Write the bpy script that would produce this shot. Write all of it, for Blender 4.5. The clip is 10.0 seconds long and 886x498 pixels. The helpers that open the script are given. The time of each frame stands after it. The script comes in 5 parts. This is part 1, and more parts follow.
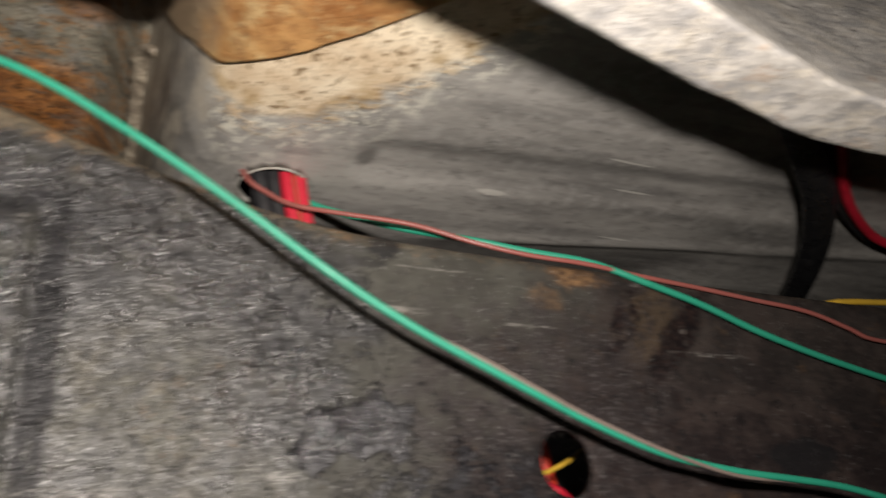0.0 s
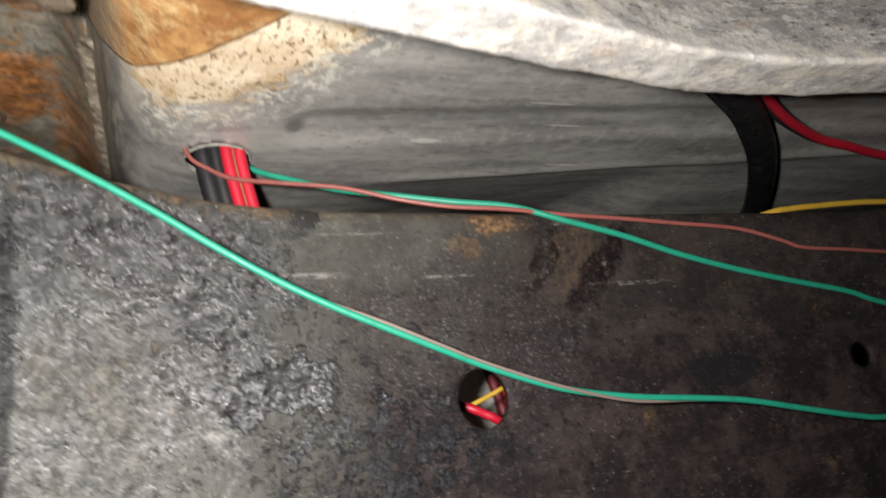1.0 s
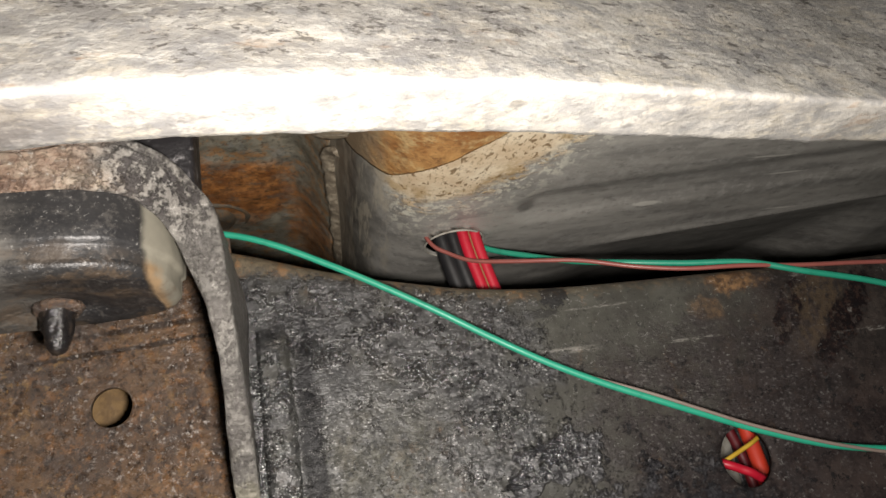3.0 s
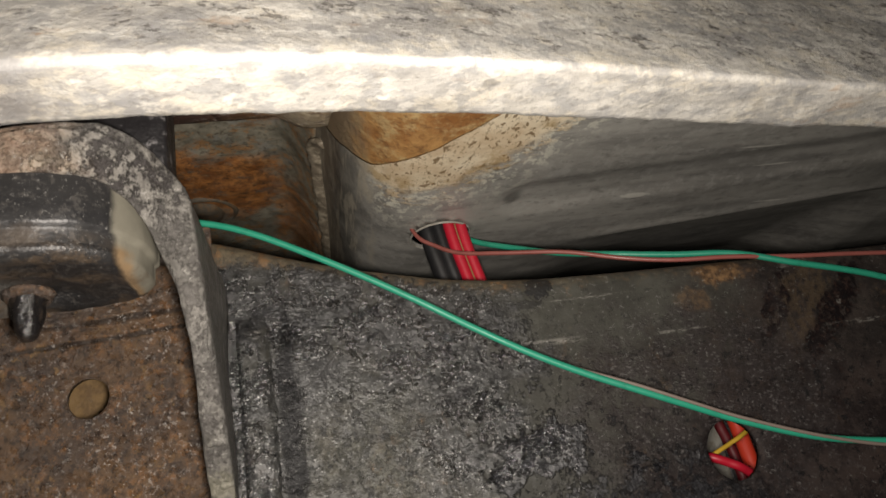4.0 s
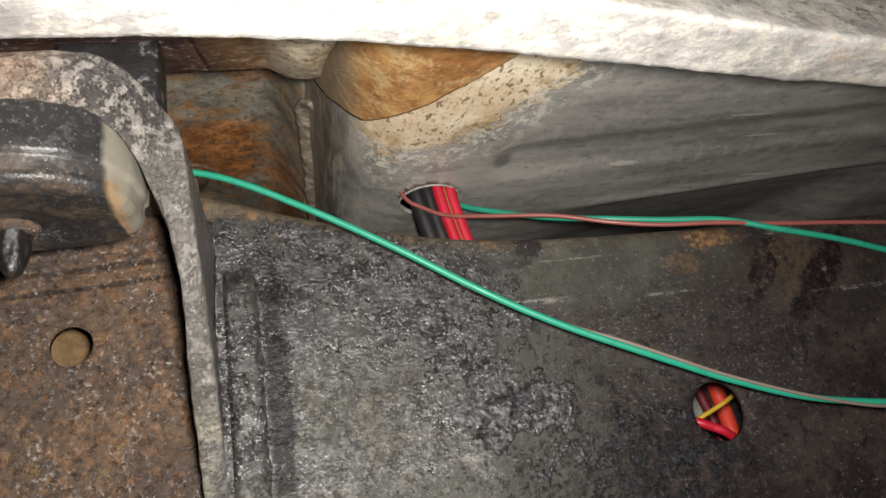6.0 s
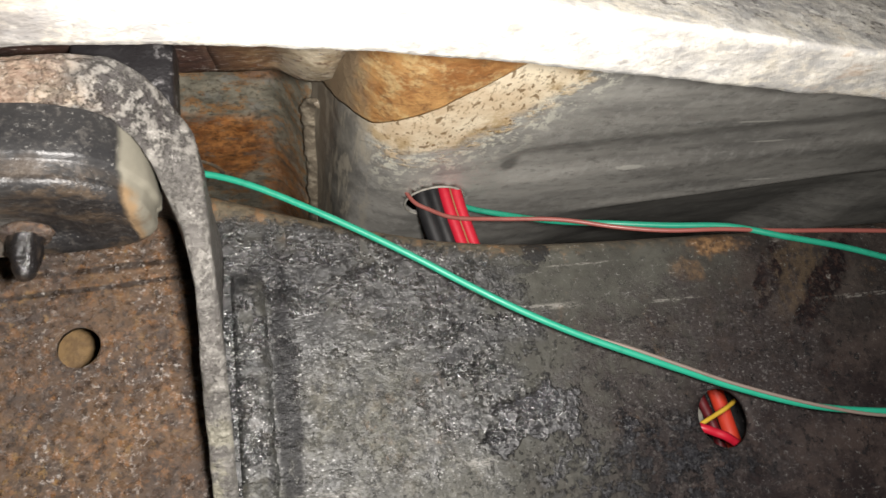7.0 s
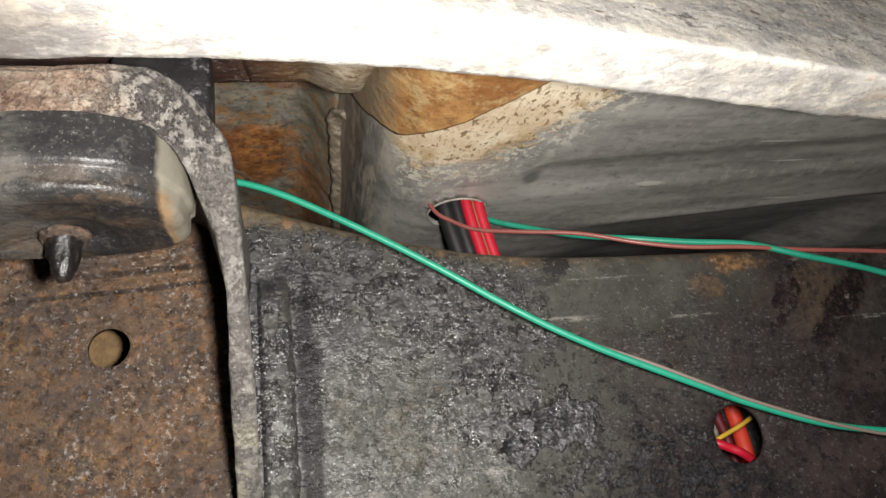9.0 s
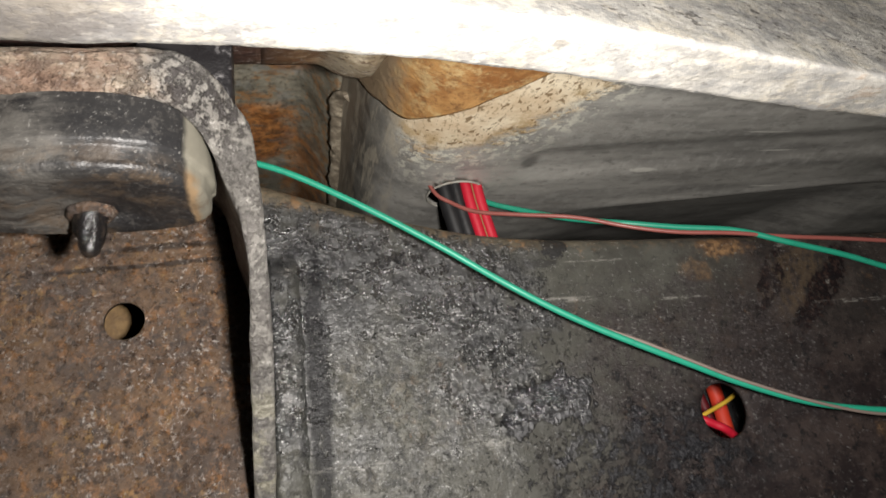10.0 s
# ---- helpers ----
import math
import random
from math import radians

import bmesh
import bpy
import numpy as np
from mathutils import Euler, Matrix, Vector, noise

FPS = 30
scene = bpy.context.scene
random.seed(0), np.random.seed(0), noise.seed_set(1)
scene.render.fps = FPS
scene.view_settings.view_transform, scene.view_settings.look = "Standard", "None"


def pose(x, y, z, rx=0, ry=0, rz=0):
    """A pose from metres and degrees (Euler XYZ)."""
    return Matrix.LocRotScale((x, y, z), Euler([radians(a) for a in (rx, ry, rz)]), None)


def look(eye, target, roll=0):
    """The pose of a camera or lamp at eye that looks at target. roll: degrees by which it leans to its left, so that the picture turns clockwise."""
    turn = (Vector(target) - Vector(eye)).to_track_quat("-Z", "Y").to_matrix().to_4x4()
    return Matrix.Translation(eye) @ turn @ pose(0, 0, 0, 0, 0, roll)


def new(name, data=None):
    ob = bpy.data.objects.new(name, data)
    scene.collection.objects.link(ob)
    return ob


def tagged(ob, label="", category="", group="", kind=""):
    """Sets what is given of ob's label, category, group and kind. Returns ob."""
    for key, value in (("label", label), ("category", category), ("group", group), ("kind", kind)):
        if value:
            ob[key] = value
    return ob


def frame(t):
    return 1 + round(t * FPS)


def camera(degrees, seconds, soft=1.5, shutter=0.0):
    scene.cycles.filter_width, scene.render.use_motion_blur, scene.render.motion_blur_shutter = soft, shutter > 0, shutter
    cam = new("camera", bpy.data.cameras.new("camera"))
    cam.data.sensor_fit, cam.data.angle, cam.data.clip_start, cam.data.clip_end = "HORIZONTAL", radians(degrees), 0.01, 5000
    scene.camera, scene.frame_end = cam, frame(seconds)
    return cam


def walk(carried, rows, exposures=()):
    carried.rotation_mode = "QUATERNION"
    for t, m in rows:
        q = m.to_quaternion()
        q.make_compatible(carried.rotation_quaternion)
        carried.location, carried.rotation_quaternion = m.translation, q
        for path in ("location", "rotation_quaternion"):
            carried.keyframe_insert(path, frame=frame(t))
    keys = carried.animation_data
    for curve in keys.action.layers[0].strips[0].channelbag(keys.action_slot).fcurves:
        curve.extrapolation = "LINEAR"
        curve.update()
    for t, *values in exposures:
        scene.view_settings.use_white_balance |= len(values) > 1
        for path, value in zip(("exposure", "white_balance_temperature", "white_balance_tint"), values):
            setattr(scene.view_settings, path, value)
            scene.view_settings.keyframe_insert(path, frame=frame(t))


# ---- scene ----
cam = camera(57.7, 10.0, 1.5, 0.8)
PATH = [
    (0, (-0.06785, -0.25458, 0.38918), (0.7574, 1.3441, 1.2628), -5.57),
    (0.5, (-0.03056, -0.28695, 0.39829), (0.7884, 1.3770, 1.1470), -7.11),
    (1, (-0.02355, -0.31496, 0.40462), (0.6646, 1.4640, 1.0060), -8.11),
    (1.5, (-0.03145, -0.33235, 0.42575), (0.5974, 1.4763, 1.0031), -11.11),
    (2, (-0.05660, -0.32741, 0.41968), (0.4597, 1.4974, 1.0551), -10.79),
    (2.5, (-0.07068, -0.33465, 0.42464), (0.2698, 1.5081, 1.1236), -10.08),
    (4, (-0.05994, -0.32869, 0.41951), (0.2717, 1.5059, 1.1436), -10.02),
    (4.5, (-0.06214, -0.32695, 0.41396), (0.2846, 1.5180, 1.1037), -9.65),
    (5, (-0.06135, -0.32582, 0.41067), (0.2856, 1.5155, 1.1100), -9.38),
    (6.5, (-0.06938, -0.31845, 0.40431), (0.3307, 1.5086, 1.1126), -9.36),
    (7, (-0.07336, -0.32084, 0.41187), (0.3318, 1.5149, 1.0944), -8.91),
    (7.5, (-0.08166, -0.32213, 0.41014), (0.3331, 1.5084, 1.1009), -8.72),
    (8, (-0.08169, -0.32442, 0.40695), (0.3003, 1.5132, 1.0977), -7.93),
    (8.5, (-0.07817, -0.32528, 0.40908), (0.2912, 1.5138, 1.1028), -7.50),
    (9, (-0.07757, -0.32623, 0.41068), (0.2922, 1.5067, 1.1203), -7.23),
    (9.5, (-0.08465, -0.32811, 0.40781), (0.3149, 1.5010, 1.1110), -7.14),
    (10, (-0.09225, -0.33642, 0.40853), (0.3348, 1.5049, 1.0621), -6.84),
]
EXPOSURES = [(0.0, 0.5, 6800, 15), (0.5, 0.95, 6500, 13), (1.0, 0.95, 6400, 13), (1.5, 1.05, 6400, 12), (2.0, 0.38, 6550, 12), (2.5, 0.25, 6600, 12), (4.0, -0.35, 6900, 12), (4.5, -0.5, 6950, 12), (5.0, -0.25, 6800, 13), (6.5, 0.5, 6500, 11), (7.0, 0.6, 6500, 11), (8.0, 0.55, 6500, 11), (8.5, 0.5, 6500, 11), (9.0, 0.4, 6500, 11), (9.5, 0.3, 6550, 11), (10.0, 0.3, 6500, 11)]
walk(cam, [(t, look(eye, target, roll)) for t, eye, target, roll in PATH], EXPOSURES)


# ---------------------------------------------------------------- light
world = bpy.data.worlds.new("world")
scene.world = world
world.use_nodes = True
world.node_tree.nodes["Background"].inputs[0].default_value = (0.9, 0.95, 1.0, 1)
world.node_tree.nodes["Background"].inputs[1].default_value = 0.004


def torch(name, place, target, watts, colour, radius, cone):
    """The phone's torch, fixed in place: a small lamp with a soft round beam."""
    lamp = bpy.data.lights.new(name, "SPOT")
    lamp.energy, lamp.color, lamp.shadow_soft_size = watts, colour, radius
    lamp.spot_size, lamp.spot_blend = radians(cone), 1.0
    ob = new(name, lamp)
    ob.matrix_world = look(place, target)
    return ob


torch("torch_light", (-0.0555, -0.308, 0.4185), (-0.038, 0.0, 0.545), 6.4, (1.0, 0.955, 0.90), 0.009, 152)


# ---------------------------------------------------------------- node helpers
class Nodes:
    """A material under construction."""

    def __init__(self, name):
        self.mat = bpy.data.materials.new(name)
        self.mat.use_nodes = True
        self.tree = self.mat.node_tree
        self.bsdf = self.tree.nodes["Principled BSDF"]
        self.coord = self.tree.nodes.new("ShaderNodeTexCoord").outputs["Object"]

    def link(self, a, b):
        self.tree.links.new(a, b)

    def plug(self, socket, value):
        if isinstance(value, (int, float)):
            socket.default_value = value
        elif isinstance(value, tuple):
            socket.default_value = (*value, 1) if len(value) == 3 and len(socket.default_value) == 4 else value
        else:
            self.link(value, socket)

    def math(self, op, a, b=0.0, c=0.0, clamp=False):
        n = self.tree.nodes.new("ShaderNodeMath")
        n.operation, n.use_clamp = op, clamp
        for s, v in zip(n.inputs, (a, b, c)):
            self.plug(s, v)
        return n.outputs[0]

    def noise(self, scale, detail=4.0, rough=0.55, stretch=(1, 1, 1), shift=(0, 0, 0), distort=0.0):
        m = self.tree.nodes.new("ShaderNodeMapping")
        m.inputs["Scale"].default_value, m.inputs["Location"].default_value = stretch, shift
        self.link(self.coord, m.inputs["Vector"])
        n = self.tree.nodes.new("ShaderNodeTexNoise")
        n.inputs["Scale"].default_value, n.inputs["Detail"].default_value = scale, detail
        n.inputs["Roughness"].default_value, n.inputs["Distortion"].default_value = rough, distort
        self.link(m.outputs[0], n.inputs["Vector"])
        return n.outputs["Fac"]

    def grains(self, scale, warp=0.0006):
        """Scattered granules: squared distance from each one's middle, and a random number of its own."""
        m = self.tree.nodes.new("ShaderNodeTexNoise")
        m.inputs["Scale"].default_value, m.inputs["Detail"].default_value = 700, 2
        self.link(self.coord, m.inputs["Vector"])
        k = self.tree.nodes.new("ShaderNodeVectorMath")
        k.operation = "MULTIPLY_ADD"
        k.inputs[1].default_value = (warp, warp, warp)
        self.link(m.outputs["Color"], k.inputs[0])
        self.link(self.coord, k.inputs[2])
        flat = self.tree.nodes.new("ShaderNodeVectorMath")
        flat.operation = "MULTIPLY"
        flat.inputs[1].default_value = (0.68, 1, 1)
        self.link(k.outputs[0], flat.inputs[0])
        n = self.tree.nodes.new("ShaderNodeTexVoronoi")
        n.inputs["Scale"].default_value = scale
        self.link(flat.outputs[0], n.inputs["Vector"])
        c = self.tree.nodes.new("ShaderNodeSeparateXYZ")
        self.link(n.outputs["Color"], c.inputs[0])
        return self.math("POWER", n.outputs["Distance"], 2.0), c.outputs["X"]

    def step(self, value, low, high, a=0.0, b=1.0):
        n = self.tree.nodes.new("ShaderNodeMapRange")
        n.interpolation_type = "SMOOTHSTEP"
        self.plug(n.inputs["Value"], value)
        for key, v in (("From Min", low), ("From Max", high), ("To Min", a), ("To Max", b)):
            n.inputs[key].default_value = v
        return n.outputs[0]

    def mix(self, fac, a, b):
        n = self.tree.nodes.new("ShaderNodeMix")
        n.data_type = "RGBA"
        self.plug(n.inputs[0], fac)
        self.plug(n.inputs[6], a)
        self.plug(n.inputs[7], b)
        return n.outputs[2]

    def axis(self, name):
        n = self.tree.nodes.new("ShaderNodeSeparateXYZ")
        self.link(self.coord, n.inputs[0])
        return n.outputs[name]

    def spot(self, place, size, ragged=0.35, grain=90.0, soft=0.25, lean=0.0):
        """A mark with a ragged edge: 1 inside an ellipsoid of that half size, 0 outside."""
        m = self.tree.nodes.new("ShaderNodeMapping")
        m.vector_type = "TEXTURE"
        m.inputs["Location"].default_value, m.inputs["Scale"].default_value = place, size
        m.inputs["Rotation"].default_value = (0, lean, 0)
        self.link(self.coord, m.inputs["Vector"])
        n = self.tree.nodes.new("ShaderNodeVectorMath")
        n.operation = "LENGTH"
        self.link(m.outputs[0], n.inputs[0])
        wobble = self.math("MULTIPLY_ADD", self.noise(grain, 5, 0.65, (1, 1, 1), place), 2 * ragged, -ragged)
        return self.step(self.math("ADD", n.outputs["Value"], wobble), 1 - soft, 1 + soft, 1.0, 0.0)

    def most(self, *some):
        out = some[0]
        for s in some[1:]:
            out = self.math("MAXIMUM", out, s)
        return out

    def done(self, colour, rough, height=None, depth=0.001, metal=0.0, strength=1.0, gloss=0.5, ior=1.5):
        b = self.bsdf
        self.plug(b.inputs["Base Color"], colour)
        self.plug(b.inputs["Roughness"], rough)
        self.plug(b.inputs["Metallic"], metal)
        self.plug(b.inputs["Specular IOR Level"], gloss)
        self.plug(b.inputs["IOR"], ior)
        if height is not None:
            n = self.tree.nodes.new("ShaderNodeBump")
            n.inputs["Strength"].default_value, n.inputs["Distance"].default_value = strength, depth
            self.link(height, n.inputs["Height"])
            self.link(n.outputs[0], b.inputs["Normal"])
        return self.mat


# ---------------------------------------------------------------- materials
def rail_material():
    """Old chassis paint under road tar, with rust breaking through."""
    n = Nodes("tarred_chassis_steel")
    x, z = n.axis("X"), n.axis("Z")
    # olive-grey paint, smooth, with scattered dark flecks
    base = n.mix(n.step(n.noise(30, 6, 0.65), 0.35, 0.68), (0.040, 0.0395, 0.0330), (0.065, 0.0645, 0.0540))
    base = n.mix(n.step(n.noise(200, 6, 0.75, (0.6, 1, 1), (3, 1, 0)), 0.45, 0.68), base, (0.040, 0.038, 0.032))
    # the far stretch: brown stain, with the torch's falloff painted in as darkening
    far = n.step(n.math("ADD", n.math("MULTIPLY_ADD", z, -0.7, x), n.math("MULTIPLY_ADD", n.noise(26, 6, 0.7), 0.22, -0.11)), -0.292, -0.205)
    stain_and_falloff = n.mix(n.step(n.noise(48, 6, 0.72, (0.8, 1, 1), (5, 5, 5)), 0.44, 0.60), (0.012, 0.0078, 0.0088), (0.035, 0.0250, 0.0230))
    stain_and_falloff = n.mix(n.math("MULTIPLY", n.step(n.noise(260, 6, 0.8, (1, 1, 1), (1, 5, 5)), 0.54, 0.62), 0.3), stain_and_falloff, (0.080, 0.064, 0.055))
    base = n.mix(n.math("MULTIPLY", far, n.step(z, 0.44, 0.505, 0.90, 0.74)), base, stain_and_falloff)
    # rust: along the rolled edge, in spots, and in clouds
    edge = n.step(n.math("ADD", z, n.math("ADD", n.math("MULTIPLY_ADD", n.noise(150, 6, 0.8), 0.026, -0.007), n.step(x, -0.10, 0.04, -0.022, 0.004))), 0.5335, 0.5400)
    tan = n.math("MULTIPLY", edge, n.step(x, -0.06, 0.10, 0.8, 0.25))
    base = n.mix(tan, base, n.mix(n.step(n.noise(210, 5, 0.75, (1, 1, 1), (7, 1, 1)), 0.42, 0.62), (0.165, 0.132, 0.085), (0.090, 0.072, 0.048)))
    rusty = n.most(
        n.math("MULTIPLY", n.math("MULTIPLY", edge, n.step(x, 0.03, 0.075, 1.0, 0.2)), n.step(n.noise(130, 6, 0.78), 0.49, 0.58)),
        n.math("MULTIPLY", n.spot((0.124, 0, 0.523), (0.011, 0.02, 0.0062), 0.8, 130, 0.25), n.step(n.noise(260, 5, 0.75, (1, 1, 1), (8, 8, 0)), 0.34, 0.44)),
        n.math("MULTIPLY", n.spot((0.108, 0, 0.511), (0.008, 0.02, 0.006), 1.1, 150), 0.45),
        n.math("MULTIPLY", n.spot((-0.028, 0, 0.460), (0.020, 0.02, 0.016), 1.1, 70, 0.5), n.step(n.noise(210, 6, 0.78, (1, 1, 1), (4, 8, 0)), 0.50, 0.58)),
        n.math("MULTIPLY", n.step(n.noise(52, 6, 0.75, (1, 1, 1), (1, 5, 2)), 0.58, 0.68), 0.4),
    )
    rust = n.mix(n.step(n.noise(260, 5, 0.7), 0.38, 0.66), (0.060, 0.036, 0.021), (0.200, 0.118, 0.058))
    colour = n.mix(rusty, base, rust)
    # two slanting dark rust runs below the wires
    between = n.math("MULTIPLY", n.spot((0.160, 0, 0.506), (0.013, 0.03, 0.022), 0.9, 90, 0.3, 0.66), n.step(n.noise(190, 6, 0.78, (1, 1, 0.7), (3, 1, 0)), 0.42, 0.54))
    colour = n.mix(n.math("MULTIPLY", between, 0.5), colour, n.mix(n.noise(300, 5, 0.75, (1, 1, 1), (2, 2, 8)), (0.050, 0.032, 0.018), (0.120, 0.086, 0.050)))
    runs = n.most(
        n.math("MULTIPLY", n.spot((0.1465, 0, 0.5045), (0.0062, 0.03, 0.0190), 1.0, 110, 0.2, 0.60), n.step(n.noise(150, 6, 0.78, (1, 1, 0.6), (3, 8, 0)), 0.42, 0.49)),
        n.math("MULTIPLY", n.spot((0.1755, 0, 0.5000), (0.0070, 0.03, 0.0290), 1.0, 110, 0.2, 0.74), n.step(n.noise(150, 6, 0.78, (1, 1, 0.6), (6, 8, 0)), 0.42, 0.49)),
        n.math("MULTIPLY", n.spot((0.150, 0, 0.470), (0.020, 0.03, 0.0120), 1.2, 80, 0.3, 0.4), n.step(n.noise(110, 6, 0.78, (1, 1, 1), (6, 8, 5)), 0.50, 0.55, 0.0, 0.7)),
    )
    colour = n.mix(n.math("MULTIPLY", runs, 0.95), colour, n.mix(n.step(n.noise(300, 5, 0.75, (1, 1, 1), (2, 2, 8)), 0.48, 0.60), (0.008, 0.006, 0.0065), (0.030, 0.018, 0.015)))
    # tar: a broad granular crust that thins out towards the right
    broad = n.math("MULTIPLY", n.spot((-0.052, 0, 0.492), (0.078, 0.06, 0.084), 1.0, 48, 0.22), n.math("MULTIPLY", n.step(edge, 0.0, 0.9, 1.0, 0.12), n.step(n.noise(62, 6, 0.75, (1, 1, 0.8), (4, 1, 9)), 0.36, 0.46, 0.25, 1.0)))
    dusty = n.most(n.math("MULTIPLY", n.spot((-0.045, 0, 0.462), (0.027, 0.03, 0.027), 1.5, 45, 0.9), n.step(n.noise(120, 6, 0.75, (1, 1, 1), (3, 6, 9)), 0.36, 0.56, 0.45, 1.0)), n.math("MULTIPLY", n.step(n.math("ADD", z, n.math("MULTIPLY_ADD", n.noise(44, 6, 0.75), 0.10, -0.05)), 0.425, 0.455, 1.0, 0.0), 0.8))
    dome, pick = n.grains(620)
    small, pick_small = n.grains(1350)
    grit = n.noise(430, 5, 0.8, (1, 1, 1), (6, 6, 1))
    black = n.mix(n.step(grit, 0.46, 0.66), (0.0060, 0.0066, 0.0078), (0.046, 0.049, 0.050))
    black = n.mix(n.math("MULTIPLY", n.step(pick, 0.70, 0.90), 0.55), black, (0.066, 0.066, 0.066))
    black = n.mix(n.math("MULTIPLY", n.step(pick_small, 0.86, 0.93), n.step(small, 0.28, 0.10, 0.0, 0.9)), black, (0.40, 0.40, 0.39))
    ashen = n.mix(n.step(n.noise(330, 6, 0.8, (1, 1, 1), (2, 6, 5)), 0.40, 0.60), (0.048, 0.047, 0.036), (0.108, 0.106, 0.084))
    ashen = n.mix(n.math("MULTIPLY", n.step(pick_small, 0.72, 0.90), 0.45), ashen, (0.026, 0.025, 0.022))
    ashen = n.mix(n.math("MULTIPLY", n.step(n.noise(55, 6, 0.7, (1, 1, 1), (2, 9, 5)), 0.50, 0.62), 0.5), ashen, (0.098, 0.084, 0.054))
    clots = n.step(n.math("ADD", n.noise(46, 6, 0.75, (0.8, 1, 1), (8, 1, 5)), n.step(z, 0.455, 0.515, -0.06, 0.05)), 0.46, 0.56)
    black = n.mix(n.math("MULTIPLY", clots, 0.55), black, (0.0085, 0.0090, 0.0105))
    crust = n.mix(n.math("MULTIPLY", dusty, n.math("MULTIPLY_ADD", clots, -0.5, 0.9)), black, ashen)
    # a dark granular field towards the round hole
    gravel = n.math("MULTIPLY", n.spot((0.100, 0, 0.462), (0.062, 0.03, 0.044), 1.1, 55, 0.4), n.step(n.noise(90, 6, 0.78, (1, 1, 1), (5, 2, 9)), 0.42, 0.54))
    colour = n.mix(n.math("MULTIPLY", gravel, 0.8), colour, n.mix(n.step(n.math("ADD", pick_small, n.math("MULTIPLY_ADD", grit, 0.6, -0.3)), 0.84, 0.98), n.mix(grit, (0.012, 0.010, 0.011), (0.052, 0.044, 0.042)), (0.095, 0.088, 0.085)))
    colour = n.mix(n.math("MULTIPLY", broad, 0.88), colour, crust)
    pits = n.step(n.noise(190, 6, 0.82), 0.515, 0.565)
    flecks = n.math("MULTIPLY", n.step(n.noise(150, 6, 0.82, (1, 1, 1), (0, 9, 0)), 0.565, 0.60), n.step(z, 0.515, 0.47, 0.35, 1.0))
    cake = n.math("MULTIPLY", n.most(n.spot((0.0265, 0, 0.4555), (0.020, 0.03, 0.0120), 1.5, 95, 0.10), n.spot((0.010, 0, 0.447), (0.007, 0.03, 0.007), 1.0, 160, 0.10), n.math("MULTIPLY", n.spot((0.068, 0, 0.428), (0.044, 0.03, 0.020), 0.9, 70, 0.3), n.step(n.noise(120, 6, 0.78, (1, 1, 1), (1, 2, 6)), 0.49, 0.515))), n.step(n.noise(300, 6, 0.8, (1, 1, 1), (7, 0, 0)), 0.36, 0.44))
    strip = n.math("MULTIPLY", n.spot((-0.0735, 0, 0.47), (0.0050, 0.03, 0.064), 0.6, 130, 0.3), n.step(n.noise(170, 5, 0.8, (1, 1, 0.5), (2, 9, 2)), 0.38, 0.46))
    scabs = n.math("MULTIPLY", n.step(n.noise(150, 6, 0.78, (1, 1, 1), (8, 2, 3)), 0.545, 0.57), n.most(n.spot((0.012, 0, 0.492), (0.022, 0.03, 0.026), 0.8, 60, 0.4), n.spot((-0.055, 0, 0.523), (0.040, 0.03, 0.010), 0.8, 60, 0.4)))
    cake = n.most(cake, scabs)
    cake_coat = n.mix(n.step(n.noise(420, 5, 0.8, (1, 1, 1), (6, 2, 1)), 0.46, 0.60), (0.008, 0.0085, 0.011), (0.036, 0.036, 0.040))
    colour = n.mix(n.math("MULTIPLY", cake, 0.92), colour, cake_coat)
    patches = n.most(
        n.spot((0.0385, 0, 0.5265), (0.0060, 0.02, 0.0058), 1.0, 330, 0.12),
        n.math("MULTIPLY", n.spot((0.031, 0, 0.5185), (0.007, 0.02, 0.0022), 1.0, 330, 0.2), 0.7),
        n.spot((0.232, 0, 0.4475), (0.019, 0.03, 0.0085), 0.8, 190, 0.06),
        n.math("MULTIPLY", n.spot((0.085, 0, 0.425), (0.045, 0.03, 0.018), 1.0, 60, 0.4), n.step(n.noise(200, 6, 0.8, (1, 1, 1), (1, 0, 6)), 0.50, 0.56, 0.0, 0.6)),
        n.math("MULTIPLY", broad, n.math("MULTIPLY", pits, 0.5)),
        flecks,
        strip,
    )
    colour = n.mix(n.math("MULTIPLY", patches, 0.85), colour, (0.011, 0.011, 0.012))
    # salt bloom and pale scuffs
    bloom = n.math("MULTIPLY", n.step(n.noise(430, 6, 0.85, (0.7, 1, 1), (2, 2, 2)), 0.585, 0.63), n.step(n.noise(30, 4, 0.65, (1, 1, 1), (4, 4, 1)), 0.40, 0.60, 0.15, 1.0))
    breaks = n.step(n.noise(420, 5, 0.8, (0.3, 1, 1), (1, 6, 1)), 0.46, 0.57)
